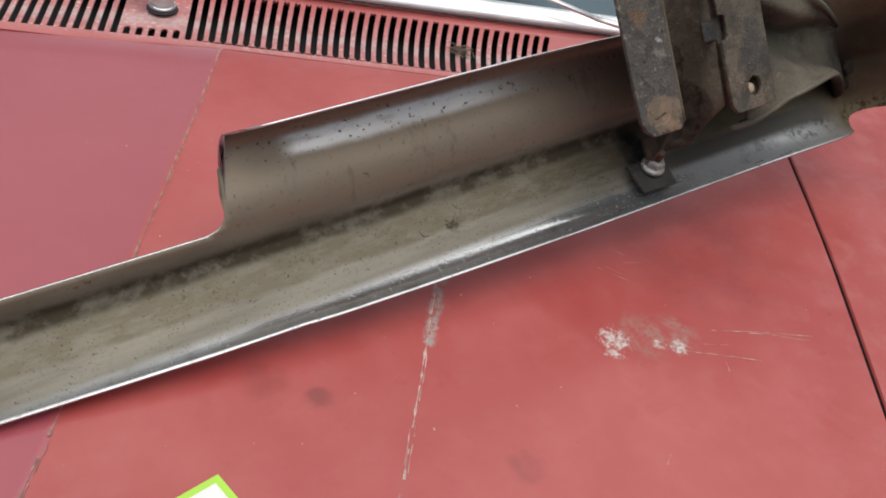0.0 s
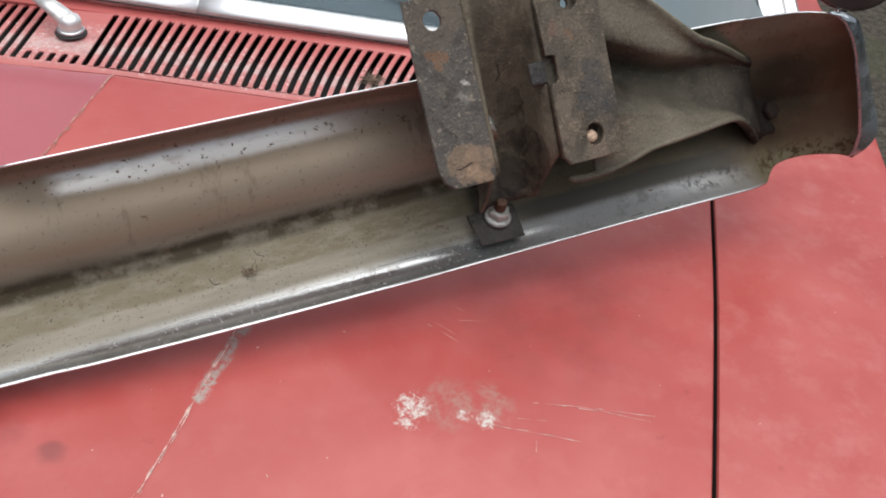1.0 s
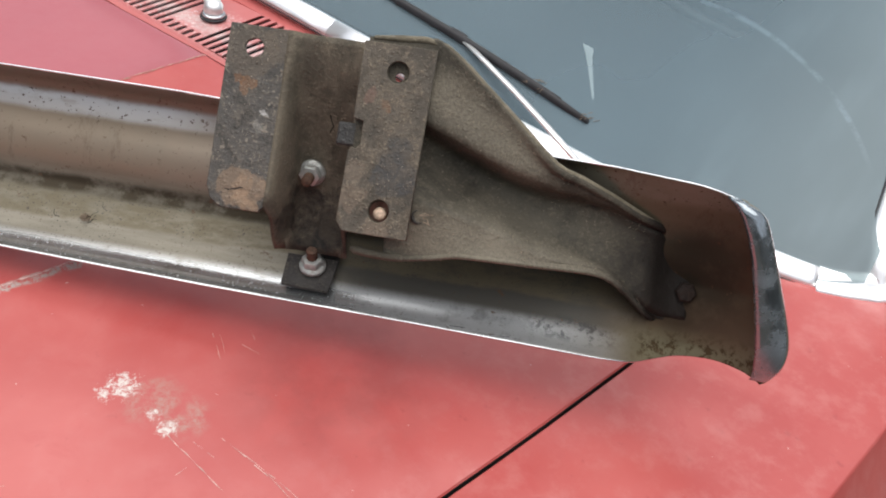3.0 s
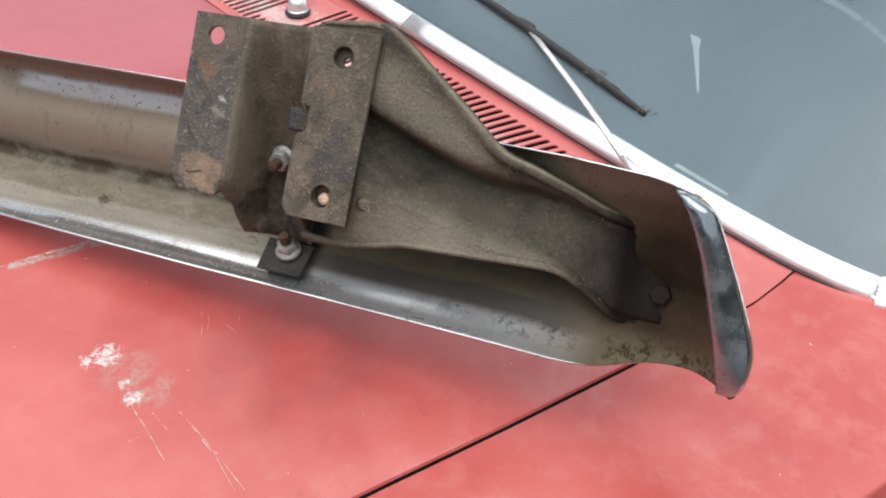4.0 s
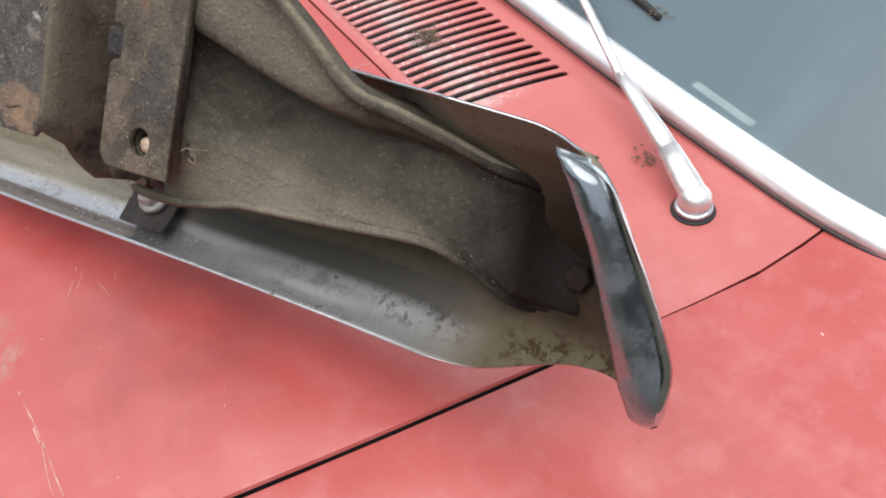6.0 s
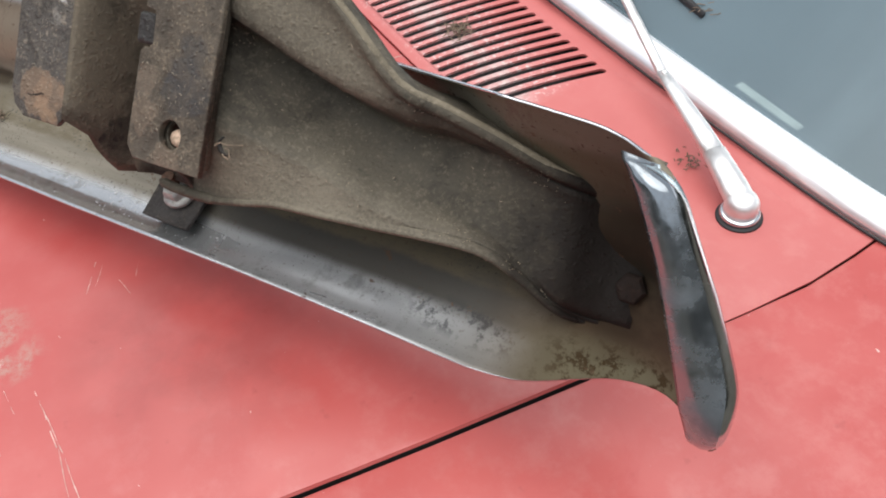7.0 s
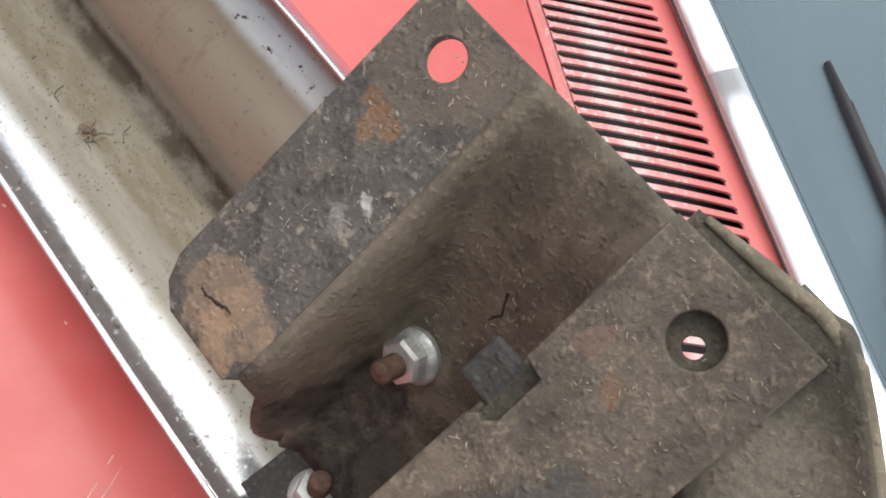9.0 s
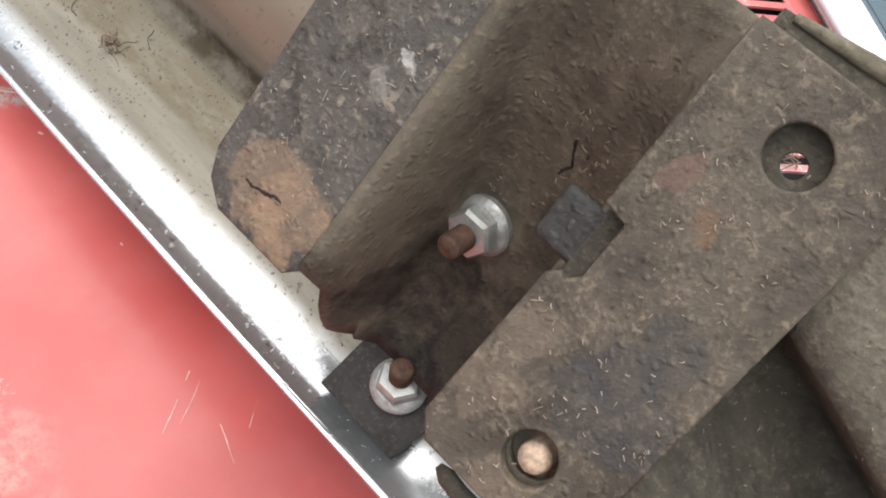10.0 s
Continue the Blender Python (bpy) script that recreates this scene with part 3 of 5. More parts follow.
def grid(bm, rows, mat=0, close=False):
    vs = [[bm.verts.new(p) for p in row] for row in rows]
    for r0, r1 in zip(vs, vs[1:]):
        k = len(r0)
        for i in range(k if close else k - 1):
            j = (i + 1) % k
            try:
                bm.faces.new((r0[i], r0[j], r1[j], r1[i])).material_index = mat
            except ValueError:
                pass
    return vs


def spline(pts, n):
    """Catmull-Rom through points of any dimension, n steps a span."""
    out, k = [], len(pts)
    for i in range(k - 1):
        a, b, c, d = (pts[max(i - 1, 0)], pts[i], pts[i + 1], pts[min(i + 2, k - 1)])
        for s in range(n):
            t = s / n
            out.append(tuple(0.5 * (2 * q + (r - p) * t + (2 * p - 5 * q + 4 * r - w) * t * t + (3 * q - p - 3 * r + w) * t ** 3) for p, q, r, w in zip(a, b, c, d)))
    return out + [tuple(pts[-1])]


def tube(path, radius, n=10, flat=1.0, up=Vector((0, 0, 1))):
    """A rod along a path; radius may be one number or one for each point."""
    bm = bmesh.new()
    rows = []
    P3 = [Vector(p) for p in path]
    for i, p in enumerate(P3):
        d = (P3[min(i + 1, len(P3) - 1)] - P3[max(i - 1, 0)]).normalized()
        s = d.cross(up).normalized()
        t = s.cross(d)
        r = radius[i] if isinstance(radius, (list, tuple)) else radius
        rows.append([p + s * r * math.cos(2 * math.pi * k / n) + t * r * flat * math.sin(2 * math.pi * k / n) for k in range(n)])
    vs = grid(bm, rows, close=True)
    bm.faces.new(vs[0])
    bm.faces.new(vs[-1])
    return bm


def lathe(profile, n=24):
    """A turned piece: (radius, z) from the bottom up, closed at both ends."""
    bm = bmesh.new()
    vs = grid(bm, [[(r * math.cos(2 * math.pi * k / n), r * math.sin(2 * math.pi * k / n), z) for k in range(n)] for r, z in profile], close=True)
    bm.faces.new(vs[0])
    bm.faces.new(vs[-1])
    return bm


def rounded_box(sx, sy, sz, r, centre=(0, 0, 0), seg=2):
    bm = bmesh.new()
    bmesh.ops.create_cube(bm, size=1.0)
    bmesh.ops.scale(bm, vec=(sx, sy, sz), verts=bm.verts)
    bmesh.ops.bevel(bm, geom=bm.edges[:], offset=r, segments=seg, affect="EDGES", profile=0.5)
    bmesh.ops.translate(bm, vec=centre, verts=bm.verts)
    return bm


def solid(ob, thick, offset=-1.0, mats=None):
    so = ob.modifiers.new("thickness", "SOLIDIFY")
    so.thickness, so.offset = thick, offset
    if mats:
        so.material_offset, so.material_offset_rim = mats
    return ob


# ---- ground ----
def ground_material():
    m = Mat("damp gravel ground")
    a, b = m.noise(1.2, 6.0, 0.65), m.noise(38.0, 5.0, 0.7)
    v = m.nodes.new("ShaderNodeTexVoronoi")
    v.inputs["Scale"].default_value = 55.0
    m.links.new(m.coord, v.inputs["Vector"])
    col = m.mix(m.ramp(b, 0.35, 0.7), (0.026, 0.022, 0.016), (0.10, 0.088, 0.066))
    col = m.mix(m.ramp(a, 0.45, 0.65, 0.0, 0.6), col, (0.055, 0.06, 0.03))
    m.set(Base_Color=col, Roughness=0.85)
    m.bump(m.math("SUBTRACT", b, v.outputs["Distance"]), 0.8, 0.02)
    return m.mat


bm = bmesh.new()
steps = [-400, -60, -12, -4, -2, -1, 0, 1, 2, 4, 12, 60, 400]
grid(bm, [[(x, y, GROUND + (0.012 * noise.noise((x, y, 0)) if abs(x) < 13 and abs(y) < 13 else 0)) for x in steps] for y in steps])
tagged(part("ground", bm, ground_material(), smooth=True), "dark damp gravel and earth beside the car", "ground", kind="structure")

# ring added out of view, darkens the horizon in reflections and low fill
def unseen_ring():
    bm = bmesh.new()
    rnd = random.Random(11)
    n = 260
    rows = []
    for k in range(n):
        a = 2 * math.pi * k / n
        r = 23 + 2.5 * noise.noise((3 * math.cos(a), 3 * math.sin(a), 2))
        top = 8.0 + 2.0 * noise.noise((5 * math.cos(a), 5 * math.sin(a), 0)) + rnd.uniform(-0.5, 0.5)
        rows.append([(r * math.cos(a), r * math.sin(a), GROUND - 0.05), ((r - 1.2) * math.cos(a), (r - 1.2) * math.sin(a), GROUND + top * 0.5), ((r - 0.3) * math.cos(a), (r - 0.3) * math.sin(a), GROUND + top)])
    grid(bm, rows + [rows[0]])
    return part("backdrop", bm, simple("dark unseen ring", (0.03, 0.036, 0.03), 0.9, 0, 0.5, 1.5, 0.0))


tagged(unseen_ring(), "unseen dark ring added to darken the horizon and its reflections", "backdrop", kind="structure")

# ---- the car ----
car = empty("car", CAR, "faded red parked car with chalky, scratched paint", "car")


def hood_z(p, q):
    c1, c2 = interp(q, CREASE_1), interp(q, CREASE_2)
    z = 0.0
    if p < c1:
        z += -0.05 * min(c1 - p, 0.3)
    if p < c2:
        z += 0.0
    else:
        k = min(1.0, max(0.0, (q + 0.1) / 0.25))
        z += (0.010 * k - 0.006 * (1.0 - k)) * (p - c2)
    return z + 0.002


# near-black joint walls, the lack of light in the gap put into colour
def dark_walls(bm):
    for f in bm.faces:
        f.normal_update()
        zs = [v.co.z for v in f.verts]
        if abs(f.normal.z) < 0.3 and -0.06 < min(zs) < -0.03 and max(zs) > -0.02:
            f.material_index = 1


# bonnet: three pressed facets with rolled-down edges
bm = bmesh.new()
rows = []
qs = [-0.95 + 0.05 * i for i in range(28)] + [SEAM - 0.006, SEAM - 0.0015, SEAM]
qs = sorted(q for q in qs if q <= SEAM)
for q in qs:
    g = interp(q, GAP) - 0.0019
    c1, c2 = interp(q, CREASE_1), interp(q, CREASE_2)
    gl = -0.84 - interp(q, GAP) + 0.0022
    ps = [gl, -0.9, -0.7, c1 - 0.05, c1 - 0.004, c1, c1 + 0.004, c1 + 0.06, (c1 + c2) / 2, c2 - 0.05, c2 - 0.005, c2, c2 + 0.005, c2 + 0.06, c2 + 0.16, c2 + 0.28, g - 0.06, g - 0.006, g - 0.0015, g, g]
    back = max(0.0, q - (SEAM - 0.004)) / 0.004
    row = []
    for i, p in enumerate(ps):
        z = hood_z(p, q)
        if p in (c1, c2):
            z += 0.0006
        z -= {17: 0.0, 18: 0.0008, 19: 0.003, 20: 0.045}.get(i, 0.0)
        row.append((p, q, z - 0.003 * back ** 2))
    rows.append(row)
rows.append([(x, SEAM, z - 0.045) for x, y, z in rows[-1]])
grid(bm, rows)
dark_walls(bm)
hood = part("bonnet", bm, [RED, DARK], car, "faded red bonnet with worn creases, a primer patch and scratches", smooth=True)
hood.modifiers.new("crisp", "EDGE_SPLIT").split_angle = radians(25)


def worn_line(name, pts, width, seed, label, gap=-0.3, lift=0.0004, wander=0.0008, bare=None):
    """A ragged thin line of bare primer along plan points."""
    bm = bmesh.new()
    run = []
    total = 0.0

    def flush():
        if len(run) > 1:
            grid(bm, run)
        run.clear()

    for (p0, q0), (p1, q1) in zip(pts, pts[1:]):
        d = Vector((p1 - p0, q1 - q0, 0))
        n = max(2, int(d.length / 0.0025))
        side = Vector((-d.y, d.x, 0)).normalized()
        for k in range(n):
            total += 0.0025
            c = Vector((p0, q0, 0)) + d * (k / n) + side * wander * noise.noise((total * 60, seed, 0.3))
            if noise.noise((total * 45, seed, 7.1)) < gap:
                flush()
                continue
            h = width * max(0.12, 0.55 + 1.1 * noise.noise((total * 160, seed, 2.2)))
            row = []
            for sgn in (-1, 1):
                e = c + side * sgn * h * 0.5
                row.append((e.x, e.y, hood_z(e.x, e.y) + lift))
            run.append(row)
    flush()
    if len(bm.verts):
        tagged(part(name, bm, bare or BARE, hood, label), kind="stuff")


for k, (x0, y0, x1, y1, wd) in enumerate(((0.0634, 0.0144, 0.145, 0.008, 0.0011),
                                   (0.1136, 0.043, 0.1606, 0.0422, 0.001),
                                   (0.1546, 0.0432, 0.2058, 0.0372, 0.0008),
                                   (0.0909, 0.0239, 0.1172, 0.025, 0.0008),
                                   (0.1039, 0.0422, 0.1665, 0.0447, 0.001),
                                   (0.1665, 0.0447, 0.2111, 0.0437, 0.0008),
                                   (0.01, 0.1174, 0.0403, 0.0995, 0.0007),
                                   (0.0381, 0.1262, 0.0601, 0.1299, 0.0006),
                                   (0.1055, -0.0073, 0.1055, 0.0062, 0.001),
                                   (0.0168, -0.1122, 0.0239, -0.0996, 0.0011),
                                   (0.0156, 0.1208, 0.0501, 0.1001, 0.0006),
                                   (0.0297, 0.1456, 0.0449, 0.1376, 0.0006), (-0.10, -0.06, -0.09, -0.075, 0.0010), (0.50, 0.462, 0.515, 0.474, 0.0022))):
    worn_line("scratch", [(x0, y0), (x1, y1)], wd * 0.85, 3.7 * k, "fine pale scratch in the paint", -0.35)
for k, (off, wd, gp) in enumerate(((0.0, 0.0022, -0.45), (-0.0018, 0.0010, -0.1), (0.0021, 0.0008, 0.05))):
    worn_line("worn_ridge", [(interp(q, CREASE_2) + off, q) for q in (0.445, 0.3, 0.2, 0.09, 0.0, -0.08, -0.15, -0.4, -0.9)], wd, 1.3 + k, "ridge worn down to grey primer", gp, 0.0011)
for k, (off, wd, gp) in enumerate(((0.0, 0.0024, -0.5), (0.0022, 0.0010, 0.0))):
    worn_line("worn_ridge", [(interp(q, CREASE_1) + off, q) for q in (0.445, 0.3, 0.16, 0.07, -0.16, -0.9)], wd, 5.3 + k, "ridge worn down to brown primer", gp, 0.0011, 0.0008, BROWN)

# wing beside it: flat top, a soft edge, the side falling away
bm = bmesh.new()
rows = []
for q in [-0.95 + 0.06 * i for i in range(26)] + [0.60, 0.63] + [0.64, 0.655, 0.68, 0.70, 0.74, 0.8, 1.0, 1.2]:
    g, e = interp(min(q, 0.63), GAP) + (0.0015 if q < 0.44 else 0.0003), interp(q, EDGE)
    if q > 0.64:
        g = interp(q, [(0.64, 0.335), (0.655, 0.37), (0.68, 0.425), (0.70, 0.462), (0.8, 0.478), (1.3, 0.40)])
    zz = hood_z(g, min(q, 0.44)) * min(1.0, max(0.0, (0.51 - q) / 0.07))
    rows.append([(g, q, zz - 0.045), (g, q, zz - 0.003), (g + 0.0015, q, zz - 0.0008), (g + 0.006, q, zz)]
                + [(g + (e - g) * f, q, zz + (0.012 - zz) * f) for f in (0.25, 0.5, 0.75, 0.92)]
                + [(e - 0.0022, q, 0.0119), (e, q, 0.0106), (e + 0.0014, q, 0.0082), (e + 0.03, q, -0.045), (e + 0.058, q, -0.095), (e + 0.07, q, -0.125), (e + 0.07, q, -0.15), (e + 0.055, q, -0.22), (e + 0.05, q, -0.4), (e + 0.03, q, -0.62), (e - 0.01, q, -0.72)])
grid(bm, rows)
# the wing's joint walls take the same painted darkness
for f in bm.faces:
    if all(abs(v.co.z + 0.02) < 0.03 for v in f.verts) and max(v.co.x for v in f.verts) - min(v.co.x for v in f.verts) < 0.02 and min(v.co.z for v in f.verts) < -0.03 and max(v.co.x for v in f.verts) < 0.47:
        f.material_index = 1
wing = part("wing", bm, [RED, DARK], car, "faded red front wing with a soft edge", smooth=True)
wing.modifiers.new("crisp", "EDGE_SPLIT").split_angle = radians(35)
for ends in ((-0.95, 0.494), (0.503, 1.2)):
    strip = [(interp(q, EDGE) + 0.080, q, -0.136) for q in [ends[0] + (ends[1] - ends[0]) * k / 14 for k in range(15)]]
    part("side_moulding", tube(strip, [0.004] + [0.0075] * 13 + [0.004], 8, 1.5), TRIM, car, "thin bright moulding along the wing", True)

# black sheets under the shut lines and cowl grille, added for unlit depth
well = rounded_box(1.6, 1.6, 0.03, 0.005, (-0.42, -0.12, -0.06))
part("bonnet_dark_sheet", well, DARK, car)
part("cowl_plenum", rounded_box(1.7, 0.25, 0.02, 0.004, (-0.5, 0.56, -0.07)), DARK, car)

# cowl panel with its curved slots
PITCH = 0.0138
PIV_L, PIV_R = (-0.444, 0.527), (0.252, 0.558)


def slot(p, q0, q1):
    """The two long sides of a curved slot with rounded ends, front to back."""
    bend = max(0.0, (p + 0.40)) * 0.055
    half, left, right = 0.0038, [], []
    for f in (0.0, 0.010, 0.028, 0.12, 0.25, 0.4, 0.55, 0.7, 0.85, 0.972, 0.990, 1.0):
        q = q0 + (q1 - q0) * f
        x = p + bend * (((q - 0.462) / 0.126) ** 1.6) - bend
        end = min(f, 1.0 - f) * (q1 - q0)
        r = half * math.sqrt(max(0.12, 1.0 - max(0.0, 1.0 - end / half) ** 2))
        left.append((x - r, q))
        right.append((x + r, q))
    return left, right


# runs of slots side by side: full ones, and short ones before the wiper pivot
runs, kind = [], None
for i in range(76):
    p = 0.047 - PITCH * i
    short = abs(p - PIV_L[0]) < 0.034
    if short != kind:
        runs.append([])
        kind = short
    runs[-1].append(slot(p, 0.463, 0.485 if short else 0.588))
openings = [run[0][1] + run[-1][0][::-1] for run in runs]
COWL_Q = SEAM + 0.0018
KINK = -0.369
gapside = [(interp(q, GAP) - 0.0006, q) for q in (COWL_Q, 0.5, 0.555, 0.60, 0.655)]
outline = [(-1.2, COWL_Q), (-0.9, COWL_Q), (KINK - 0.3, COWL_Q), (-0.5, COWL_Q), (KINK, COWL_Q), *gapside, (KINK, 0.655), (KINK - 0.3, 0.655), (-1.2, 0.655)]


def cowl_z(p):
    return -0.05 * min(KINK - p, 0.3) if p < KINK else 0.0


cowl_mesh = plate("cowl_panel", outline, openings, 0.0025, 0.0, 0.0)
for vt in cowl_mesh.vertices:
    vt.co.z += cowl_z(vt.co.x)
cowl = part("cowl_panel", cowl_mesh, RED_PLAIN, car, "red cowl panel with a row of curved air slots")
for run in runs:
    for (left, right), (left_2, right_2) in zip(run, run[1:]):
        bm = bmesh.new()
        grid(bm, [[(a[0], a[1], cowl_z(a[0]) - 0.0025), (a[0], a[1], cowl_z(a[0]) - 0.0002), (a[0] + (b[0] - a[0]) * 0.25, a[1], cowl_z(a[0])), (a[0] + (b[0] - a[0]) * 0.75, a[1], cowl_z(b[0])), (b[0], b[1], cowl_z(b[0]) - 0.0002), (b[0], b[1], cowl_z(b[0]) - 0.0025)] for a, b in zip(right_2, left)], close=True)
        part("slat", bm, RED_PLAIN, cowl)
edge = [(x, COWL_Q, cowl_z(x) - 0.004) for x in (-1.2, KINK - 0.3, KINK)] + [(x, y, -0.004) for x, y in gapside]
bm = bmesh.new()
grid(bm, [edge, [(x, y, z - 0.016) for x, y, z in edge]])
# black edge face, the cowl joint's shade in its colour
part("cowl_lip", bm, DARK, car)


# ---- windscreen ----
SLOPE = 0.55


def screen_base(n=40):
    pts = [(-1.25, 0.64), (-0.6, 0.634), (-0.2, 0.632), (0.1, 0.634), (0.25, 0.639), (0.33, 0.646), (0.39, 0.661), (0.43, 0.683), (0.458, 0.706)]
    return spline(pts, 6)


def bow(points, section, widen=None):
    """A strip of given cross-section (outward, up) swept along a plan line, each point (p, q, z); widen gives the extra inner width at q."""
    bm = bmesh.new()
    rows = []
    V = [Vector(p) for p in points]
    for i, c in enumerate(V):
        d = (V[min(i + 1, len(V) - 1)] - V[max(i - 1, 0)])
        d.normalize()
        up = Vector((0, -SLOPE * 0.75, 1)).normalized()
        out = d.cross(up).normalized()
        up2 = out.cross(d)
        more = 1.0 + widen(c.y) / 0.0085 if widen else 1.0
        rows.append([c + out * a * (more if a < 0 else 1.0) + up2 * b for a, b in section])
    vs = grid(bm, rows, close=True)
    bm.faces.new(vs[0])
    bm.faces.new(vs[-1])
    return bm


windscreen = new("windscreen")
windscreen.parent = car
tagged(windscreen, "dusty windscreen in a bright metal surround")
base = [(p, q, 0.02) for p, q in screen_base()]
bm = bmesh.new()
rows = []
for f in [0, 0.02, 0.06, 0.15, 0.3, 0.5, 0.75, 1.0]:
    h = 0.75 * f
    row = []
    for p, q, z in [b for b in base if b[0] < 0.449]:
        side = max(0.0, p + 0.1) / 0.55
        pp = p - h * 0.205 * side ** 2
        qq = q + h
        tuck = 0.014 if f == 0 else 0.0
        row.append((pp, qq - tuck, 0.014 - tuck + SLOPE * (h + 0.45 * (q - 0.632))))
    rows.append(row)
grid(bm, rows)
pane = part("pane", bm, GLASS, windscreen, "dusty curved glass, sky reflection in its haze", smooth=True)
pane.visible_shadow = False
SECTION = [(0.021, -0.012), (0.022, -0.001), (0.0195, 0.0035), (0.012, 0.0065), (0.002, 0.0076), (-0.003, 0.0068), (-0.0065, 0.0048), (-0.0075, 0.0), (-0.0075, -0.012)]
lower_line = [(p, q - 0.0, z - 0.009) for p, q, z in base]
cut_a = [c for c in lower_line if c[0] <= -0.33]
cut_b = [c for c in lower_line if -0.33 < c[0] <= 0.405]
cut_c = [c for c in lower_line if c[0] > 0.405]
corner = spline([cut_b[-1], *cut_c[::3], (0.455, 0.714, 0.027), (0.452, 0.73, 0.042), (0.445, 0.76, 0.063), (0.419, 0.86, 0.123), (0.385, 0.98, 0.194), (0.336, 1.12, 0.276), (0.292, 1.26, 0.356)], 5)
part("lower_trim", bow(cut_a + [cut_b[0]], SECTION), TRIM, windscreen, "bright lower trim strip", True)
part("lower_trim", bow([tuple(c + (d - c) * 0.04 for c, d in zip(cut_b[0], cut_b[1]))] + cut_b[1:], SECTION), TRIM, windscreen, "bright lower trim strip", True)
def pillar_width(q):
    return 0.021 * min(1.0, max(0.0, (q - 0.690) / 0.05))


part("pillar_seal", bow([c for c in corner if c[1] > 0.70], [(-0.0084, 0.001), (-0.0084, 0.0052), (-0.0091, 0.0050), (-0.0092, 0.0)], pillar_width), RUBBER, windscreen, "", True)
part("pillar_trim", bow([tuple(c + (d - c) * 0.15 for c, d in zip(corner[0], corner[1]))] + corner[1:], [(0.029, -0.012), (0.030, -0.001), (0.0275, 0.0050), (0.021, 0.0062), (0.0165, 0.0015), (0.0125, 0.0010), (0.008, 0.0070), (0.001, 0.0086), (-0.0055, 0.0070), (-0.0080, 0.0045), (-0.0085, 0.0), (-0.0085, -0.012)], pillar_width), TRIM, windscreen, "wide bright trim round the corner and up the pillar", True)
gasket = [(p, q + 0.0100, 0.0172) for p, q, z in base if p < 0.44]
part("glass_seal", tube(gasket, 0.0012, 6), RUBBER, windscreen, "", True)
# black line where the trim meets the paint
part("trim_seal", tube([(p, q - 0.0225, 0.002) for p, q, z in base if p < 0.45], 0.0013, 6), RUBBER, windscreen, "", True)

# cabin behind the glass
part("dashboard", rounded_box(1.72, 0.80, 0.05, 0.02, (-0.42, 1.06, -0.143)), DASH, car, "dark dashboard top", True)
part("cabin_floor", rounded_box(1.7, 1.4, 0.03, 0.01, (-0.42, 1.5, -0.45)), CABIN, car)
part("seat_back", rounded_box(1.5, 0.2, 0.6, 0.06, (-0.42, 1.95, -0.10)), CABIN, car, "", True)
part("roof", rounded_box(1.5, 1.1, 0.04, 0.015, (-0.46, 1.95, 0.50)), RED_PLAIN, car, "", True)
loop = [Matrix.Rotation(radians(-38), 4, "X") @ Vector((0.19 * math.cos(t), 0.19 * math.sin(t), 0)) + Vector((0.02, 1.12, 0.07)) for t in [2 * math.pi * k / 48 for k in range(49)]]
part("steering_wheel", tube(loop, 0.010, 8), WHEEL, car, "dark thin steering wheel rim behind the glass", True)
part("dash_ledge", rounded_box(1.5, 0.05, 0.05, 0.006, (-0.42, 0.677, -0.024)), DASH, car, "", True)
part("number_tag", rounded_box(0.074, 0.009, 0.003, 0.001, (0.170, 0.668, 0.0015)), simple("pale tag", (0.62, 0.66, 0.62), 0.5, 0.0, 0.15, 60.0, 0.0), car, "small pale tag on the dashboard edge")


# white sheet behind the glass, standing in for a bright reflection
bm = bmesh.new()
rowz = []
for f, half in ((0.0, 0.002), (0.35, 0.0032), (0.8, 0.005), (0.93, 0.008), (1.0, 0.0085)):
    rowz.append([(-0.058 - 0.050 * f + sx * half * 1.15, 0.985 + 0.037 * f, -0.115 + 0.060 * f + sy * 0.0008) for sx, sy in ((-1, -1), (1, -1), (1, 1), (-1, 1))])
vs = grid(bm, rowz, close=True)
bm.faces.new(vs[0])
bm.faces.new(vs[-1])
part("glass_glint", bm, simple("white glint sheet", (0.93, 0.94, 0.93), 0.5, 0, 0.03, 40, 0.0), car, "small white tapered sheet standing in for a reflection in the glass")


part("panel_seam", tube(spline([(0.482, 0.694, 0.0112), (0.488, 0.660, 0.0113), (0.500, 0.625, 0.0114), (0.517, 0.597, 0.0115), (0.533, 0.584, 0.0113)], 5), 0.0007, 6), DARK, car, "thin curved joint in the wing", True)


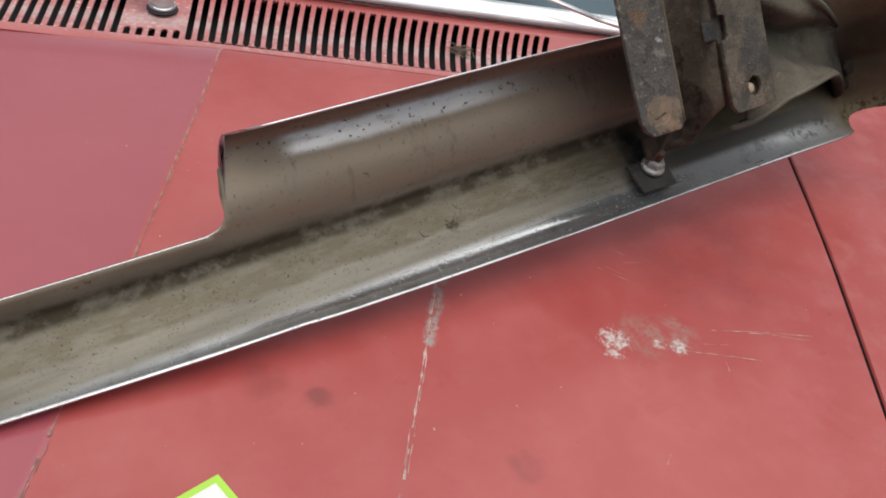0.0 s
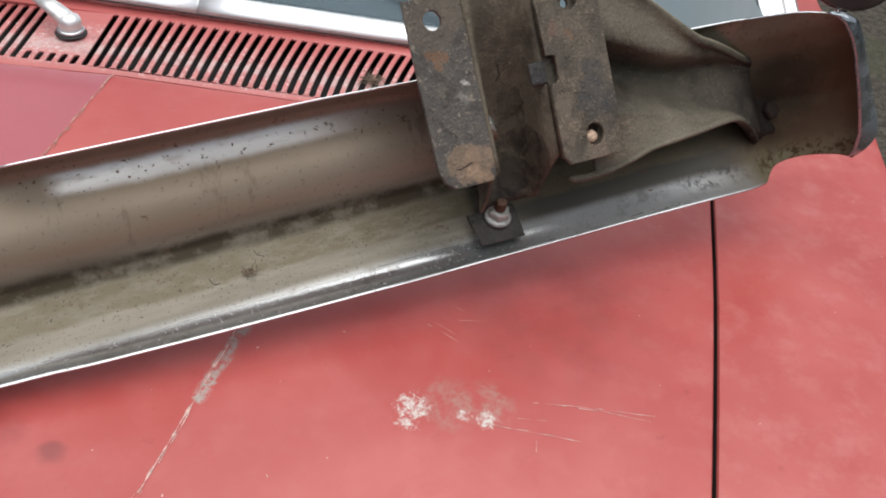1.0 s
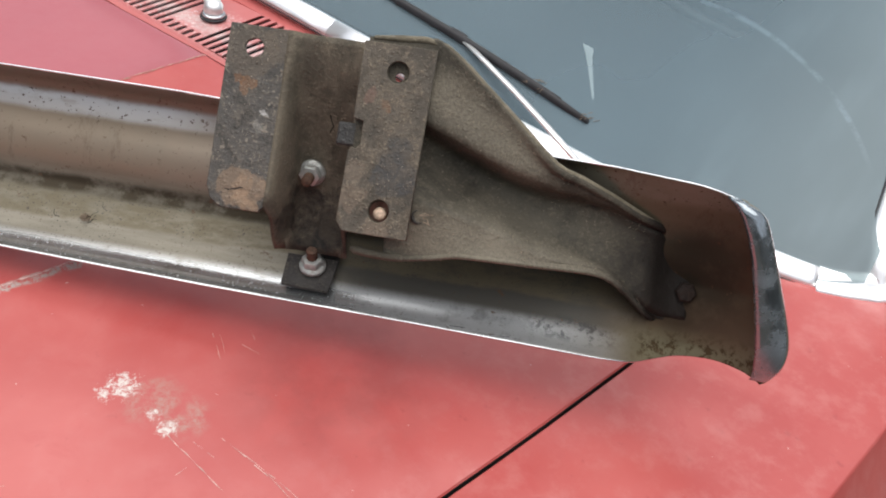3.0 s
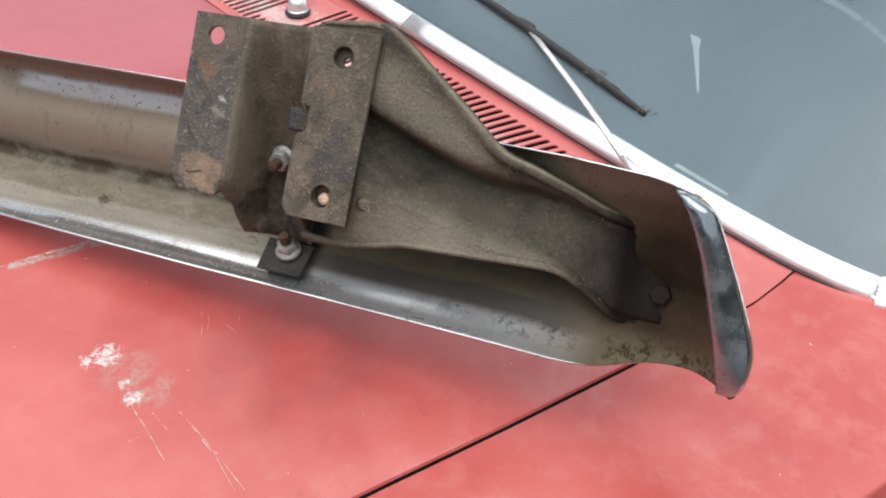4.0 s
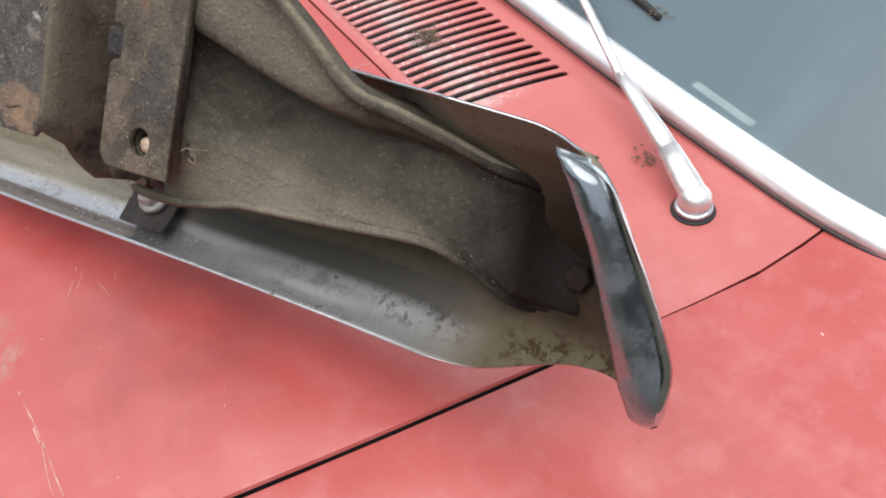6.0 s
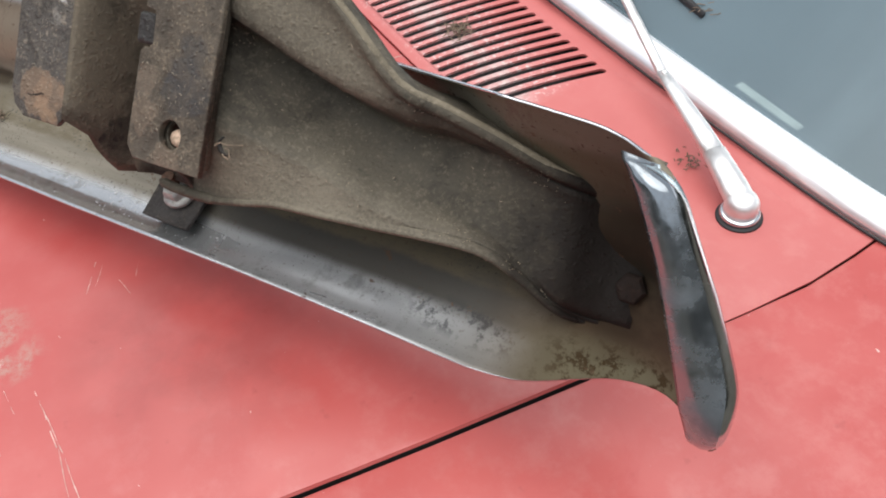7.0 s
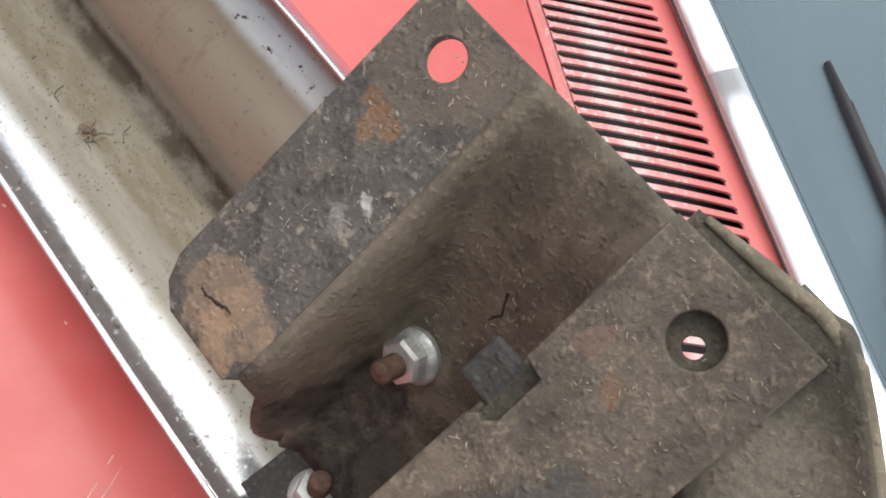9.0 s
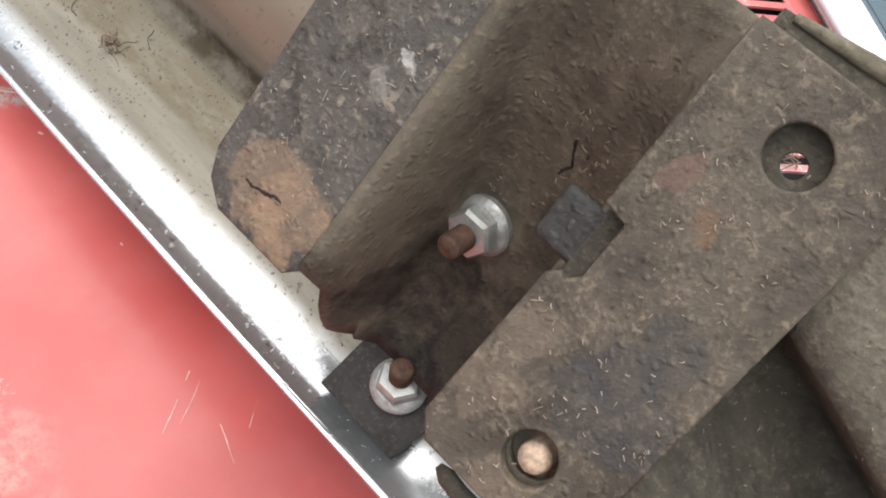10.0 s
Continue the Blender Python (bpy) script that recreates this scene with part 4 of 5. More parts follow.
# ---- wipers ----
def wiper(pivot, joint_at, elbow, tip, far, label, blade_shown=True):
    w = new("wiper")
    w.parent = car
    tagged(w, label)
    grommet = lathe([(0.0185, 0.0), (0.0178, 0.0014), (0.0135, 0.0022)], 24)
    bmesh.ops.translate(grommet, vec=(*pivot, 0.0), verts=grommet.verts)
    part("grommet", grommet, RUBBER, w, "", True)
    washer = lathe([(0.0158, 0.0022), (0.0158, 0.0052), (0.0145, 0.0064), (0.010, 0.0066)], 24)
    bmesh.ops.translate(washer, vec=(*pivot, 0.0), verts=washer.verts)
    part("washer", washer, CHROME_DULL, w, "", True)
    cap = lathe([(0.0134, 0.006), (0.0136, 0.012), (0.0131, 0.0165), (0.0110, 0.0205), (0.0072, 0.0230), (0.0022, 0.0240)], 24)
    bmesh.ops.translate(cap, vec=(*pivot, 0.0), verts=cap.verts)
    part("pivot_cap", cap, SATIN, w, "", True)
    pv = Vector((*pivot, 0.014))
    jt, el = Vector(joint_at), Vector(elbow)
    d = (jt - pv)
    shoulder = [pv + d * f + Vector((0, 0, hz)) for f, hz in ((-0.02, 0.000), (0.10, 0.0025), (0.22, 0.004), (0.345, 0.005))]
    part("arm_head", tube(shoulder, [0.0122, 0.0117, 0.0107, 0.0098], 16, 0.72), SATIN, w, "", True)
    sleeve = [pv + d * f + Vector((0, 0, hz)) for f, hz in ((0.352, 0.0048), (0.5, 0.005), (0.7, 0.004), (0.88, 0.002), (1.03, 0.0))]
    part("arm_channel", tube(sleeve, [0.0094, 0.0087, 0.0075, 0.0064, 0.0054], 14, 0.62), SATIN, w, "", True)
    rivet = lathe([(0.0028, 0.0), (0.0028, 0.0045), (0.0012, 0.0056)], 12)
    bmesh.ops.translate(rivet, vec=jt, verts=rivet.verts)
    part("rivet", rivet, SATIN, w, "", True)
    rod = [jt + (el - jt) * f + Vector((0, 0, 0.004 * math.sin(math.pi * f))) for f in (0, 0.25, 0.5, 0.75, 1)]
    part("arm_rod", tube(rod, [0.0052, 0.0050, 0.0044, 0.0042, 0.0042], 8, 0.55), SATIN, w, "", True)
    if blade_shown:
        a, b = Vector(tip), Vector(far)
        body = [a + (b - a) * f + Vector((0, 0, 0.004 + 0.004 * math.sin(math.pi * f))) for f in [k / 8 for k in range(9)]]
        spine = [q + Vector((0, 0.002, 0.0045)) for q in body[1:-1]]
        part("blade_spine", tube(spine, 0.0016, 6, 0.8), simple("dusty blade spine", (0.05, 0.05, 0.05), 0.7, 0.2, 0.5, 120.0, 0.2), w, "", True)
        part("blade", tube(body, [0.0028] + [0.0046] * 7 + [0.0028], 8, 1.2), RUBBER, w, "black rubber blade with grit on it", True)
        clip = rounded_box(0.028, 0.011, 0.011, 0.003)
        bmesh.ops.transform(clip, matrix=Matrix.Translation(el) @ (b - a).to_track_quat("X", "Z").to_matrix().to_4x4(), verts=clip.verts)
        part("blade_clip", clip, RUBBER, w, "", True)
    return w


wiper(PIV_R, (0.112, 0.597, 0.030), (-0.150, 0.692, 0.052), (0.074, 0.673, 0.035), (-0.30, 0.698, 0.050), "silver wiper with a black blade resting on the glass")
wiper(PIV_L, (-0.555, 0.592, 0.030), (-0.80, 0.70, 0.066), (-0.58, 0.672, 0.04), (-0.95, 0.71, 0.064), "silver wiper with its chrome pivot cap")

# door mirror on the wing
mirror = new("door_mirror")
mirror.parent = car
tagged(mirror, "door mirror with chrome foot, bowl coloured as a dark reflection")
def oval(profile, stretch, at, turn, n=24):
    bm = lathe(profile, n)
    bmesh.ops.scale(bm, vec=(1.0, stretch, 1.0), verts=bm.verts)
    bmesh.ops.transform(bm, matrix=Matrix.Translation(at) @ Matrix.Rotation(radians(turn), 4, "Z"), verts=bm.verts)
    return bm


part("gasket", oval([(0.023, -0.002), (0.0225, 0.004), (0.019, 0.006)], 2.3, (0.547, 0.762, 0.011), -8), RUBBER, mirror, "black rubber base gasket", True)
part("foot", oval([(0.0175, 0.006), (0.0165, 0.012), (0.012, 0.020), (0.005, 0.025)], 2.5, (0.547, 0.760, 0.011), -8), CHROME, mirror, "chrome foot", True)
part("stalk", tube([(0.545, 0.763, 0.028), (0.543, 0.772, 0.050), (0.540, 0.780, 0.078)], [0.011, 0.008, 0.008], 10), CHROME, mirror, "", True)
head = lathe([(0.010, -0.034), (0.032, -0.024), (0.048, -0.004), (0.053, 0.016), (0.052, 0.022), (0.046, 0.024)], 28)
bmesh.ops.scale(head, vec=(1.15, 0.9, 1.0), verts=head.verts)
bmesh.ops.transform(head, matrix=Matrix.Translation((0.540, 0.793, 0.108)) @ Matrix.Rotation(radians(78), 4, "X"), verts=head.verts)
# chrome bowl given a dark maroon base, its reflection put into the colour
part("head", head, simple("mirror bowl in dark reflection tint", (0.035, 0.026, 0.026), 0.14, 0.0, 0.2, 20.0, 0.0), mirror, "glossy bowl of the mirror, coloured as a dark reflection", True)

# the rest of the body, closing it round
def side_panel(q0, q1, flip, z_top):
    bm = bmesh.new()
    rows = []
    for k in range(9):
        q = q0 + (q1 - q0) * k / 8
        e = min(interp(q, EDGE), 0.575)
        prof = [(e - 0.05, -0.02), (e - 0.03, 0.004), (e + 0.004, 0.0), (e + 0.03, -0.045), (e + 0.058, -0.095), (e + 0.07, -0.125), (e + 0.07, -0.15), (e + 0.055, -0.22), (e + 0.05, -0.4), (e + 0.03, -0.62), (e - 0.01, -0.72)]
        rows.append([((-0.84 - x) if flip else x, q, z + z_top) for x, z in prof])
    grid(bm, rows)
    return bm


left_rows = []
for q in [-0.95 + 0.09 * i for i in range(24)]:
    g, e = interp(min(q, 0.63), GAP) + 0.0022, interp(q, EDGE)
    z0 = -0.016
    left_rows.append([(-0.84 - x, q, z + z0) for x, z in ((g, -0.045), (g, -0.003), (g + 0.006, 0.0), ((g + e) / 2, 0.006), (e - 0.004, 0.0115), (e + 0.004, 0.004), (e + 0.03, -0.045), (e + 0.058, -0.095), (e + 0.07, -0.125), (e + 0.07, -0.15), (e + 0.055, -0.22), (e + 0.05, -0.4), (e + 0.03, -0.62), (e - 0.01, -0.72))])
bm = bmesh.new()
grid(bm, left_rows)
part("wing", bm, RED, car, "faded red front wing on the far side", True)
for flip in (False, True):
    part("door", side_panel(1.206, 2.2, flip, 0.0), RED_PLAIN, car, "faded red plain door", True)
    part("rear_wing", side_panel(2.206, 3.7, flip, 0.0), RED_PLAIN, car, "faded red plain rear wing", True)
    for a, b in (((0.30, 1.30, 0.36), (0.20, 1.46, 0.47)), ((0.50, 2.62, 0.0), (0.24, 2.42, 0.47))):
        pts = [Vector(a), Vector(b)]
        if flip:
            pts = [Vector((-0.84 - q.x, q.y, q.z)) for q in pts]
        part("roof_pillar", tube(pts, 0.03, 8), RED_PLAIN, car, "", True)
part("boot_lid", rounded_box(1.86, 1.12, 0.10, 0.04, (-0.42, 3.14, -0.05)), RED_PLAIN, car, "", True)
part("rear_panel", rounded_box(1.9, 0.06, 0.66, 0.025, (-0.42, 3.70, -0.38)), RED_PLAIN, car, "", True)
part("front_panel", rounded_box(1.55, 0.06, 0.60, 0.025, (-0.42, -0.985, -0.36)), RED_PLAIN, car, "", True)

# wheels under the wings
for wp, wq in ((0.40, -0.35), (-1.24, -0.35), (0.40, 2.75), (-1.24, 2.75)):
    wh = lathe([(0.14, -0.09), (0.30, -0.09), (0.325, -0.06), (0.325, 0.06), (0.30, 0.09), (0.14, 0.09)], 40)
    bmesh.ops.transform(wh, matrix=Matrix.Translation((wp, wq, GROUND + 0.325)) @ Matrix.Rotation(radians(90), 4, "Y"), verts=wh.verts)
    part("tyre", wh, RUBBER, car, "", True)

# ---- the bumper: u along it, v up its back, w out of its back ----
BU, BV, BW = Vector((0.99522, 0.05975, 0.07718)), Vector((-0.09761, 0.60922, 0.78697)), Vector((0.0, -0.79075, 0.61214))
BO = Vector((0.19205, 0.11627, 0.17954))
BUMP = Matrix(((BU.x, BV.x, BW.x, BO.x), (BU.y, BV.y, BW.y, BO.y), (BU.z, BV.z, BW.z, BO.z), (0, 0, 0, 1)))
bumper = empty("bumper", BUMP, "chrome car bumper lying on its face on the red bonnet", "bumper")

def lean_left(u):
    return max(0.0, (-0.15 - u) / 0.6)


PROFILE = spline([(0.077, 0.066), (0.0768, 0.046), (0.0757, 0.031), (0.0725, 0.0190), (0.0660, 0.0132), (0.0570, 0.0124), (0.0480, 0.0140), (0.0370, 0.0172), (0.0220, 0.0195), (0.005, 0.0160), (-0.0115, 0.0055), (-0.0195, 0.0), (-0.028, 0.0035), (-0.045, 0.0125), (-0.062, 0.021), (-0.075, 0.029), (-0.0845, 0.0385), (-0.0905, 0.050)], 3)
LINE = [(-1.0, -0.124), (-0.8, -0.124), (-0.56, -0.124), (-0.506, -0.124), (-0.474, -0.124), (-0.455, -0.124), (-0.4, -0.124), (-0.2, -0.124), (0.0, -0.121), (0.10, -0.116), (0.15, -0.112), (0.19, -0.1085)]
NOTCH = -0.474
# the wrapped end: share of the way to its outer crease, depth of the face there, how much of the lip is left, how far its lower edge rises
WRAP = [(0.0, -0.1075, 1.0, 0.0), (0.15, -0.1075, 0.92, 0.0), (0.28, -0.1075, 0.74, 0.0005), (0.42, -0.107, 0.55, 0.005), (0.55, -0.1065, 0.36, 0.009), (0.76, -0.104, 0.05, 0.011), (0.88, -0.097, 0.0, 0.008), (0.95, -0.083, 0.0, 0.004), (0.985, -0.066, 0.0, 0.001)]
CREASE_END = [(-0.098, 0.3365, -0.074), (-0.091, 0.3430, -0.058), (-0.08, 0.3470, -0.043), (-0.065, 0.3485, -0.037), (-0.05, 0.3470, -0.0365), (-0.03, 0.3400, -0.031), (-0.01, 0.3310, -0.024), (0.01, 0.3220, -0.0155), (0.03, 0.3130, -0.007), (0.05, 0.3035, -0.001), (0.062, 0.2955, -0.006), (0.07, 0.2890, -0.013), (0.08, 0.2820, -0.022)]
FREE_END = [(-0.098, 0.3315, -0.066), (-0.09, 0.3310, -0.052), (-0.07, 0.3262, -0.036), (-0.05, 0.3212, -0.0275), (-0.03, 0.3155, -0.019), (-0.01, 0.3092, -0.011), (0.01, 0.3030, -0.003), (0.03, 0.2950, 0.004), (0.05, 0.2855, 0.0075), (0.062, 0.2800, 0.0065), (0.07, 0.2765, 0.001), (0.08, 0.2740, -0.008)]


def bowl(u, v, d):
    """Towards the wrapped end the upper fold opens out into a hollow."""
    k = min(1.0, max(0.0, (u - 0.07) / 0.13))
    k = k * k * (3 - 2 * k)
    if v < 0.018:
        return d
    open_d = 0.0195 + 0.062 * ((v - 0.018) / 0.059) ** 1.35
    return d + (open_d - d) * k


CREASE_FINE = spline(CREASE_END, 6)
rail = spline(LINE, 5)
bm = bmesh.new()
rows = []
for i, (pu, pw) in enumerate(rail):
    row = []
    for v, d in PROFILE:
        top = 0.011 * min(1.0, max(0.0, (pu + 0.2) / 0.48)) * min(1.0, max(0.0, (v + 0.01) / 0.07))
        foot = min(1.0, max(0.0, (-0.03 - v) / 0.05))
        lowcut = 0.004 * min(1.0, max(0.0, (pu + 0.2) / 0.4)) * foot
        near = min(1.0, max(0.0, (pu - NOTCH) / 0.034))
        if v > 0.0655 and pu > NOTCH - 0.001:
            d = 0.013 + (d - 0.013) * (0.22 + 0.78 * math.sqrt(1.0 - (1.0 - near) ** 2))
        if pu < NOTCH - 0.0005:
            limit = 0.004 + 0.026 * (1.0 - math.sqrt(1.0 - max(0.0, (pu - NOTCH + 0.026) / 0.026) ** 2))
            if v > limit:
                v, d = limit, interp(-limit, [(-a, b) for a, b in PROFILE])
        d = bowl(pu, v, d)
        lean = interp(v, [(0.004, 0.0), (0.03, -0.006), (0.05, 0.0), (0.066, 0.0043), (0.077, 0.0085)]) * max(0.0, 1.0 - abs(pu - NOTCH) / 0.05)
        row.append((pu + lean, v - top - lowcut + 0.018 * lean_left(pu) ** 1.4 * foot, pw + d - 0.03 * lean_left(pu) ** 2))
    rows.append(row)
last = rows[-1]
for a, face, left, up in spline(WRAP, 4)[1:] + [(1.0, 0, 0, 0), (1.015, 0, 0, 0), (1.1, 0, 0, 0), (1.2, 0, 0, 0), (1.28, 0, 0, 0), (1.3, 0, 0, 0), (1.32, 0, 0, 0), (1.4, 0, 0, 0), (1.55, 0, 0, 0), (1.7, 0, 0, 0), (1.85, 0, 0, 0), (2.0, 0, 0, 0), (2.1, 0, 0, 0), (2.2, 0, 0, 0)]:
    row = []
    for (v, d), (u0, v0, w0) in zip(PROFILE, last):
        foot = min(1.0, max(0.0, (-0.03 - v) / 0.05))
        hgt = max(0.0, v) / 0.077
        ku, kw = interp(v0, [(q[0], q[1]) for q in CREASE_FINE]), interp(v0, [(q[0], q[2]) for q in CREASE_FINE])
        fu, fw = interp(v0, [(q[0], q[1]) for q in FREE_END]), interp(v0, [(q[0], q[2]) for q in FREE_END])
        if a < 1.0:
            f = a
            keep = 1.0 - foot * (1.0 - left)
            dip = 0.018 * foot * math.sin(math.pi * min(1.0, max(0.0, (a - 0.22) / 0.70)))
            w1 = face + bowl(0.2, v, d) * keep - dip
            t = max(0.0, (a - 0.35) / 0.65)
            swell = 0.0055 * math.sin(math.pi * min(1.0, max(0.0, (a - 0.80) / 0.2))) * min(1.0, max(0.0, (0.03 - v0) / 0.05)) * min(1.0, max(0.0, (v0 + 0.1) / 0.03))
            turn = max(0.0, (a - 0.55) / 0.45) ** 2
            droop = 0.009 * min(1.0, max(0.0, (v0 - 0.040) / 0.026)) ** 2 * turn
            row.append((0.19 + f * (ku - 0.19) + swell, v0 + (up + 0.001 * a) * foot - 0.006 * a * hgt - droop, w1 + (kw - w1) * t ** 3 - 0.005 * t ** 8))
        else:
            f = min(1.0, a - 1.0)
            curl = max(0.0, a - 2.0) / 0.1
            crown = 0.002 * min(1.0, max(0.0, (v0 - 0.036) / 0.030)) ** 2 * (0.3 + 0.7 * f)
            inward = (0.0, 0.0014, 0.005)[round(curl)]
            out = 0.0010 * min(1.0, curl)
            round_off = max(0.0, 1.0 - f / 0.32)
            sink = 0.005 * (1.0 - math.sqrt(1.0 - round_off ** 2))
            ridge = 0.0022 * math.sin(math.pi * f) ** 0.6
            bulge = 0.0016 * math.sin(math.pi * f) ** 0.6 - crown - inward * 0.7
            row.append((ku + (fu - ku) * f + bulge + 0.0006 * round_off - out * 0.8, v0 - 0.006 * hgt + 0.004 * foot - 0.009 * min(1.0, max(0.0, (v0 - 0.040) / 0.026)) ** 2 * (1.0 - 0.35 * f), kw + (fw - kw) * f + ridge + bulge + out * 0.6 - sink))
    rows.append(row)
shell_rows = grid(bm, rows)
# rows by the crease stay brighter chrome; the rest takes the painted dark reflection
strip_from = len(rail) + 4 * (len(WRAP) - 1)
strip_verts = {v for r in shell_rows[strip_from + 3:] for v in r}
for f in bm.faces:
    if all(v in strip_verts for v in f.verts):
        f.material_index = 2
bmesh.ops.remove_doubles(bm, verts=bm.verts, dist=0.0004)
bmesh.ops.dissolve_degenerate(bm, edges=bm.edges[:], dist=0.00001)
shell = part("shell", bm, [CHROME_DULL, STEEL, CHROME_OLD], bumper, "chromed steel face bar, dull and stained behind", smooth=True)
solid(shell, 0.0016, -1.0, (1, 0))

# hat-shaped bracket: left flange, ramped channel
bracket = part("bracket", plate("bracket", [(-0.143, 0.133), (-0.143, 0.0), (-0.139, -0.010), (-0.130, -0.0165), (-0.098, -0.0165), (-0.094, -0.012), (-0.094, 0.133)], [ring(-0.121, 0.115, 0.0076)], 0.0045, 0.0008, 0.0), PLATE_L, bumper, "rusty black steel mounting bracket")
FLOOR = [(0.133, -0.003), (0.11, -0.010), (0.085, -0.026), (0.06, -0.044), (0.035, -0.058), (0.01, -0.067), (-0.02, -0.072), (-0.045, -0.073), (-0.062, -0.075)]


bm = bmesh.new()
rows = []
for v, fw in spline(FLOOR, 3):
    low = v < -0.016
    d = -fw
    fall = min(1.0, max(0.0, (-0.016 - v) / 0.026))
    lw = 0.0 if not low else -0.020 - 0.5 * (-0.016 - v) - 22.0 * (-0.016 - v) ** 2
    row = []
    if not low:
        row += [(-0.0945, v, -0.0005), (-0.0915, v, -min(0.002, d * 0.05)), (-0.089, v, -d * 0.16), (-0.0865, v, -d * 0.5)]
    else:
        row += [(-0.0925, v, lw), (-0.0905, v, lw - 0.002), (-0.0885, v, lw * 0.7 - d * 0.3), (-0.0865, v, lw * 0.4 - d * 0.6)]
    row += [(-0.084, v, -d * 0.86), (-0.079, v, -d), (-0.065, v, -d - 0.0015), (-0.048, v, -d), (-0.038, v, -d * 0.98), (-0.034, v, -d * 0.86), (-0.032, v, -d * (0.5 if not low else 0.5 + 0.36 * fall)), (-0.031, v, -max(0.006, d * 0.12) if not low else -d * (0.28 + 0.56 * fall))]
    rows.append((v, row))
grid(bm, [r for v, r in rows if v > -0.047])
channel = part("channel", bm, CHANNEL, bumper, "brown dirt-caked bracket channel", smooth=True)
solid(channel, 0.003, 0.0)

# right-hand bar, with two holes and a notch in its edge
bar = part("bar", plate("bar", [(-0.032, 0.134), (-0.032, 0.071), (-0.0235, 0.070), (-0.023, 0.051), (-0.0265, 0.047), (-0.029, 0.048), (-0.032, 0.045), (-0.033, -0.012), (-0.027, -0.020), (0.026, -0.020), (0.027, 0.134)], [ring(0.0, 0.0, 0.0085, 24, 0.0092), ring(-0.0015, 0.112, 0.0088)], 0.005, 0.0009, 0.003), PLATE_R, bumper, "dusty brown steel bar with two bolt holes")
part("tab", rounded_box(0.0180, 0.0192, 0.0045, 0.0024, (-0.0355, 0.0582, -0.0070), 4), TAB, bumper, "dark square tab in the notch")

part("backing_plate", plate("backing_plate", [(-0.030, 0.139), (-0.030, -0.014), (0.024, -0.016), (0.024, 0.143)], [ring(-0.001, 0.1095, 0.0036, 20), ring(0.0, 0.0, 0.0085, 20)], 0.004, 0.0006, -0.0045), ARM, bumper, "arm sheet under the bar")
# stamped arm out to the wrapped end
# stations along it: u, upper rim (v, w), step below the shelf (v, w), floor w, where the floor ends v, ridge (v, w), lower rim (v, w)
ARMS = [(0.006, 0.143, -0.009, 0.086, -0.012, -0.0215, 0.040, 0.014, -0.012, -0.0355, -0.018),
        (0.018, 0.143, -0.006, 0.081, -0.009, -0.024, 0.044, 0.0135, -0.0115, -0.0355, -0.018),
        (0.027, 0.143, -0.004, 0.0770, -0.007, -0.034, 0.044, 0.0130, -0.0110, -0.0355, -0.018),
        (0.05, 0.128, -0.006, 0.0690, -0.010, -0.049, 0.038, 0.0095, -0.0155, -0.031, -0.018),
        (0.068, 0.114, -0.009, 0.0620, -0.013, -0.055, 0.033, 0.0060, -0.0195, -0.0270, -0.0185),
        (0.10, 0.089, -0.014, 0.0515, -0.020, -0.057, 0.022, -0.0030, -0.0260, -0.0255, -0.0235),
        (0.135, 0.061, -0.018, 0.0440, -0.028, -0.059, 0.008, -0.0145, -0.0345, -0.0245, -0.0330),
        (0.16, 0.053, -0.030, 0.0420, -0.038, -0.062, -0.002, -0.0185, -0.0430, -0.0235, -0.0405),
        (0.19, 0.043, -0.046, 0.0360, -0.052, -0.066, -0.012, -0.0205, -0.0525, -0.0245, -0.0500),
        (0.213, 0.034, -0.059, 0.0280, -0.064, -0.071, -0.026, -0.0330, -0.0660, -0.036, -0.0640),
        (0.231, 0.0295, -0.070, 0.0240, -0.073, -0.077, -0.038, -0.0460, -0.0790, -0.050, -0.0790),
        (0.243, 0.026, -0.083, 0.0210, -0.086, -0.090, -0.044, -0.0520, -0.0930, -0.056, -0.0950),
        (0.256, 0.022, -0.094, 0.0170, -0.096, -0.099, -0.046, -0.0540, -0.1000, -0.058, -0.1030),
        (0.273, 0.018, -0.098, 0.0140, -0.099, -0.102, -0.047, -0.0550, -0.1040, -0.059, -0.1080)]
bm = bmesh.new()
rows = []
for uu, vt, wt, vs, ws, web, ve, vr, wr, vb, wb in spline(ARMS, 4):
    tail = min(1.0, max(0.0, (uu - 0.13) / 0.05))
    foot_v = vs - 0.010 * (1.0 - 0.5 * tail)
    section = [(vt + 0.0015 + 0.004 * tail, wt - 0.014 - 0.014 * tail), (vt, wt - 0.004), (vt - 0.0015, wt), (vt - 0.005, wt - 0.001),
               (vt + (vs - vt) * 0.4, wt + (ws - wt) * 0.45 - 0.002 * (1 - tail)), (vs + 0.004 * (1 - tail) + 0.0008, ws + 0.001), (vs - 0.001, ws - 0.003),
               ((vs + foot_v) / 2, (ws + web) / 2), (foot_v, web + 0.003), (foot_v - 0.006, web), ((foot_v + ve) / 2, web - 0.0005), (ve, web + 0.002),
               (ve + (vr - ve) * 0.55, web + (wr - web) * 0.55), (vr + 0.0015, wr - 0.001), (vr - 0.003 * (1 - tail), wr + (wb - wr) * 0.12),
               (vb + 0.004, wb - 0.0015), (vb + 0.0012, wb), (vb, wb - 0.003), (vb + 0.002, wb - 0.012)]
    rows.append([(uu, v, w) for v, w in spline(section, 2)])
grid(bm, rows)
arm_rows = rows
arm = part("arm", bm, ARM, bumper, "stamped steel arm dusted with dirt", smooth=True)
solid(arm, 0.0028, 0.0)

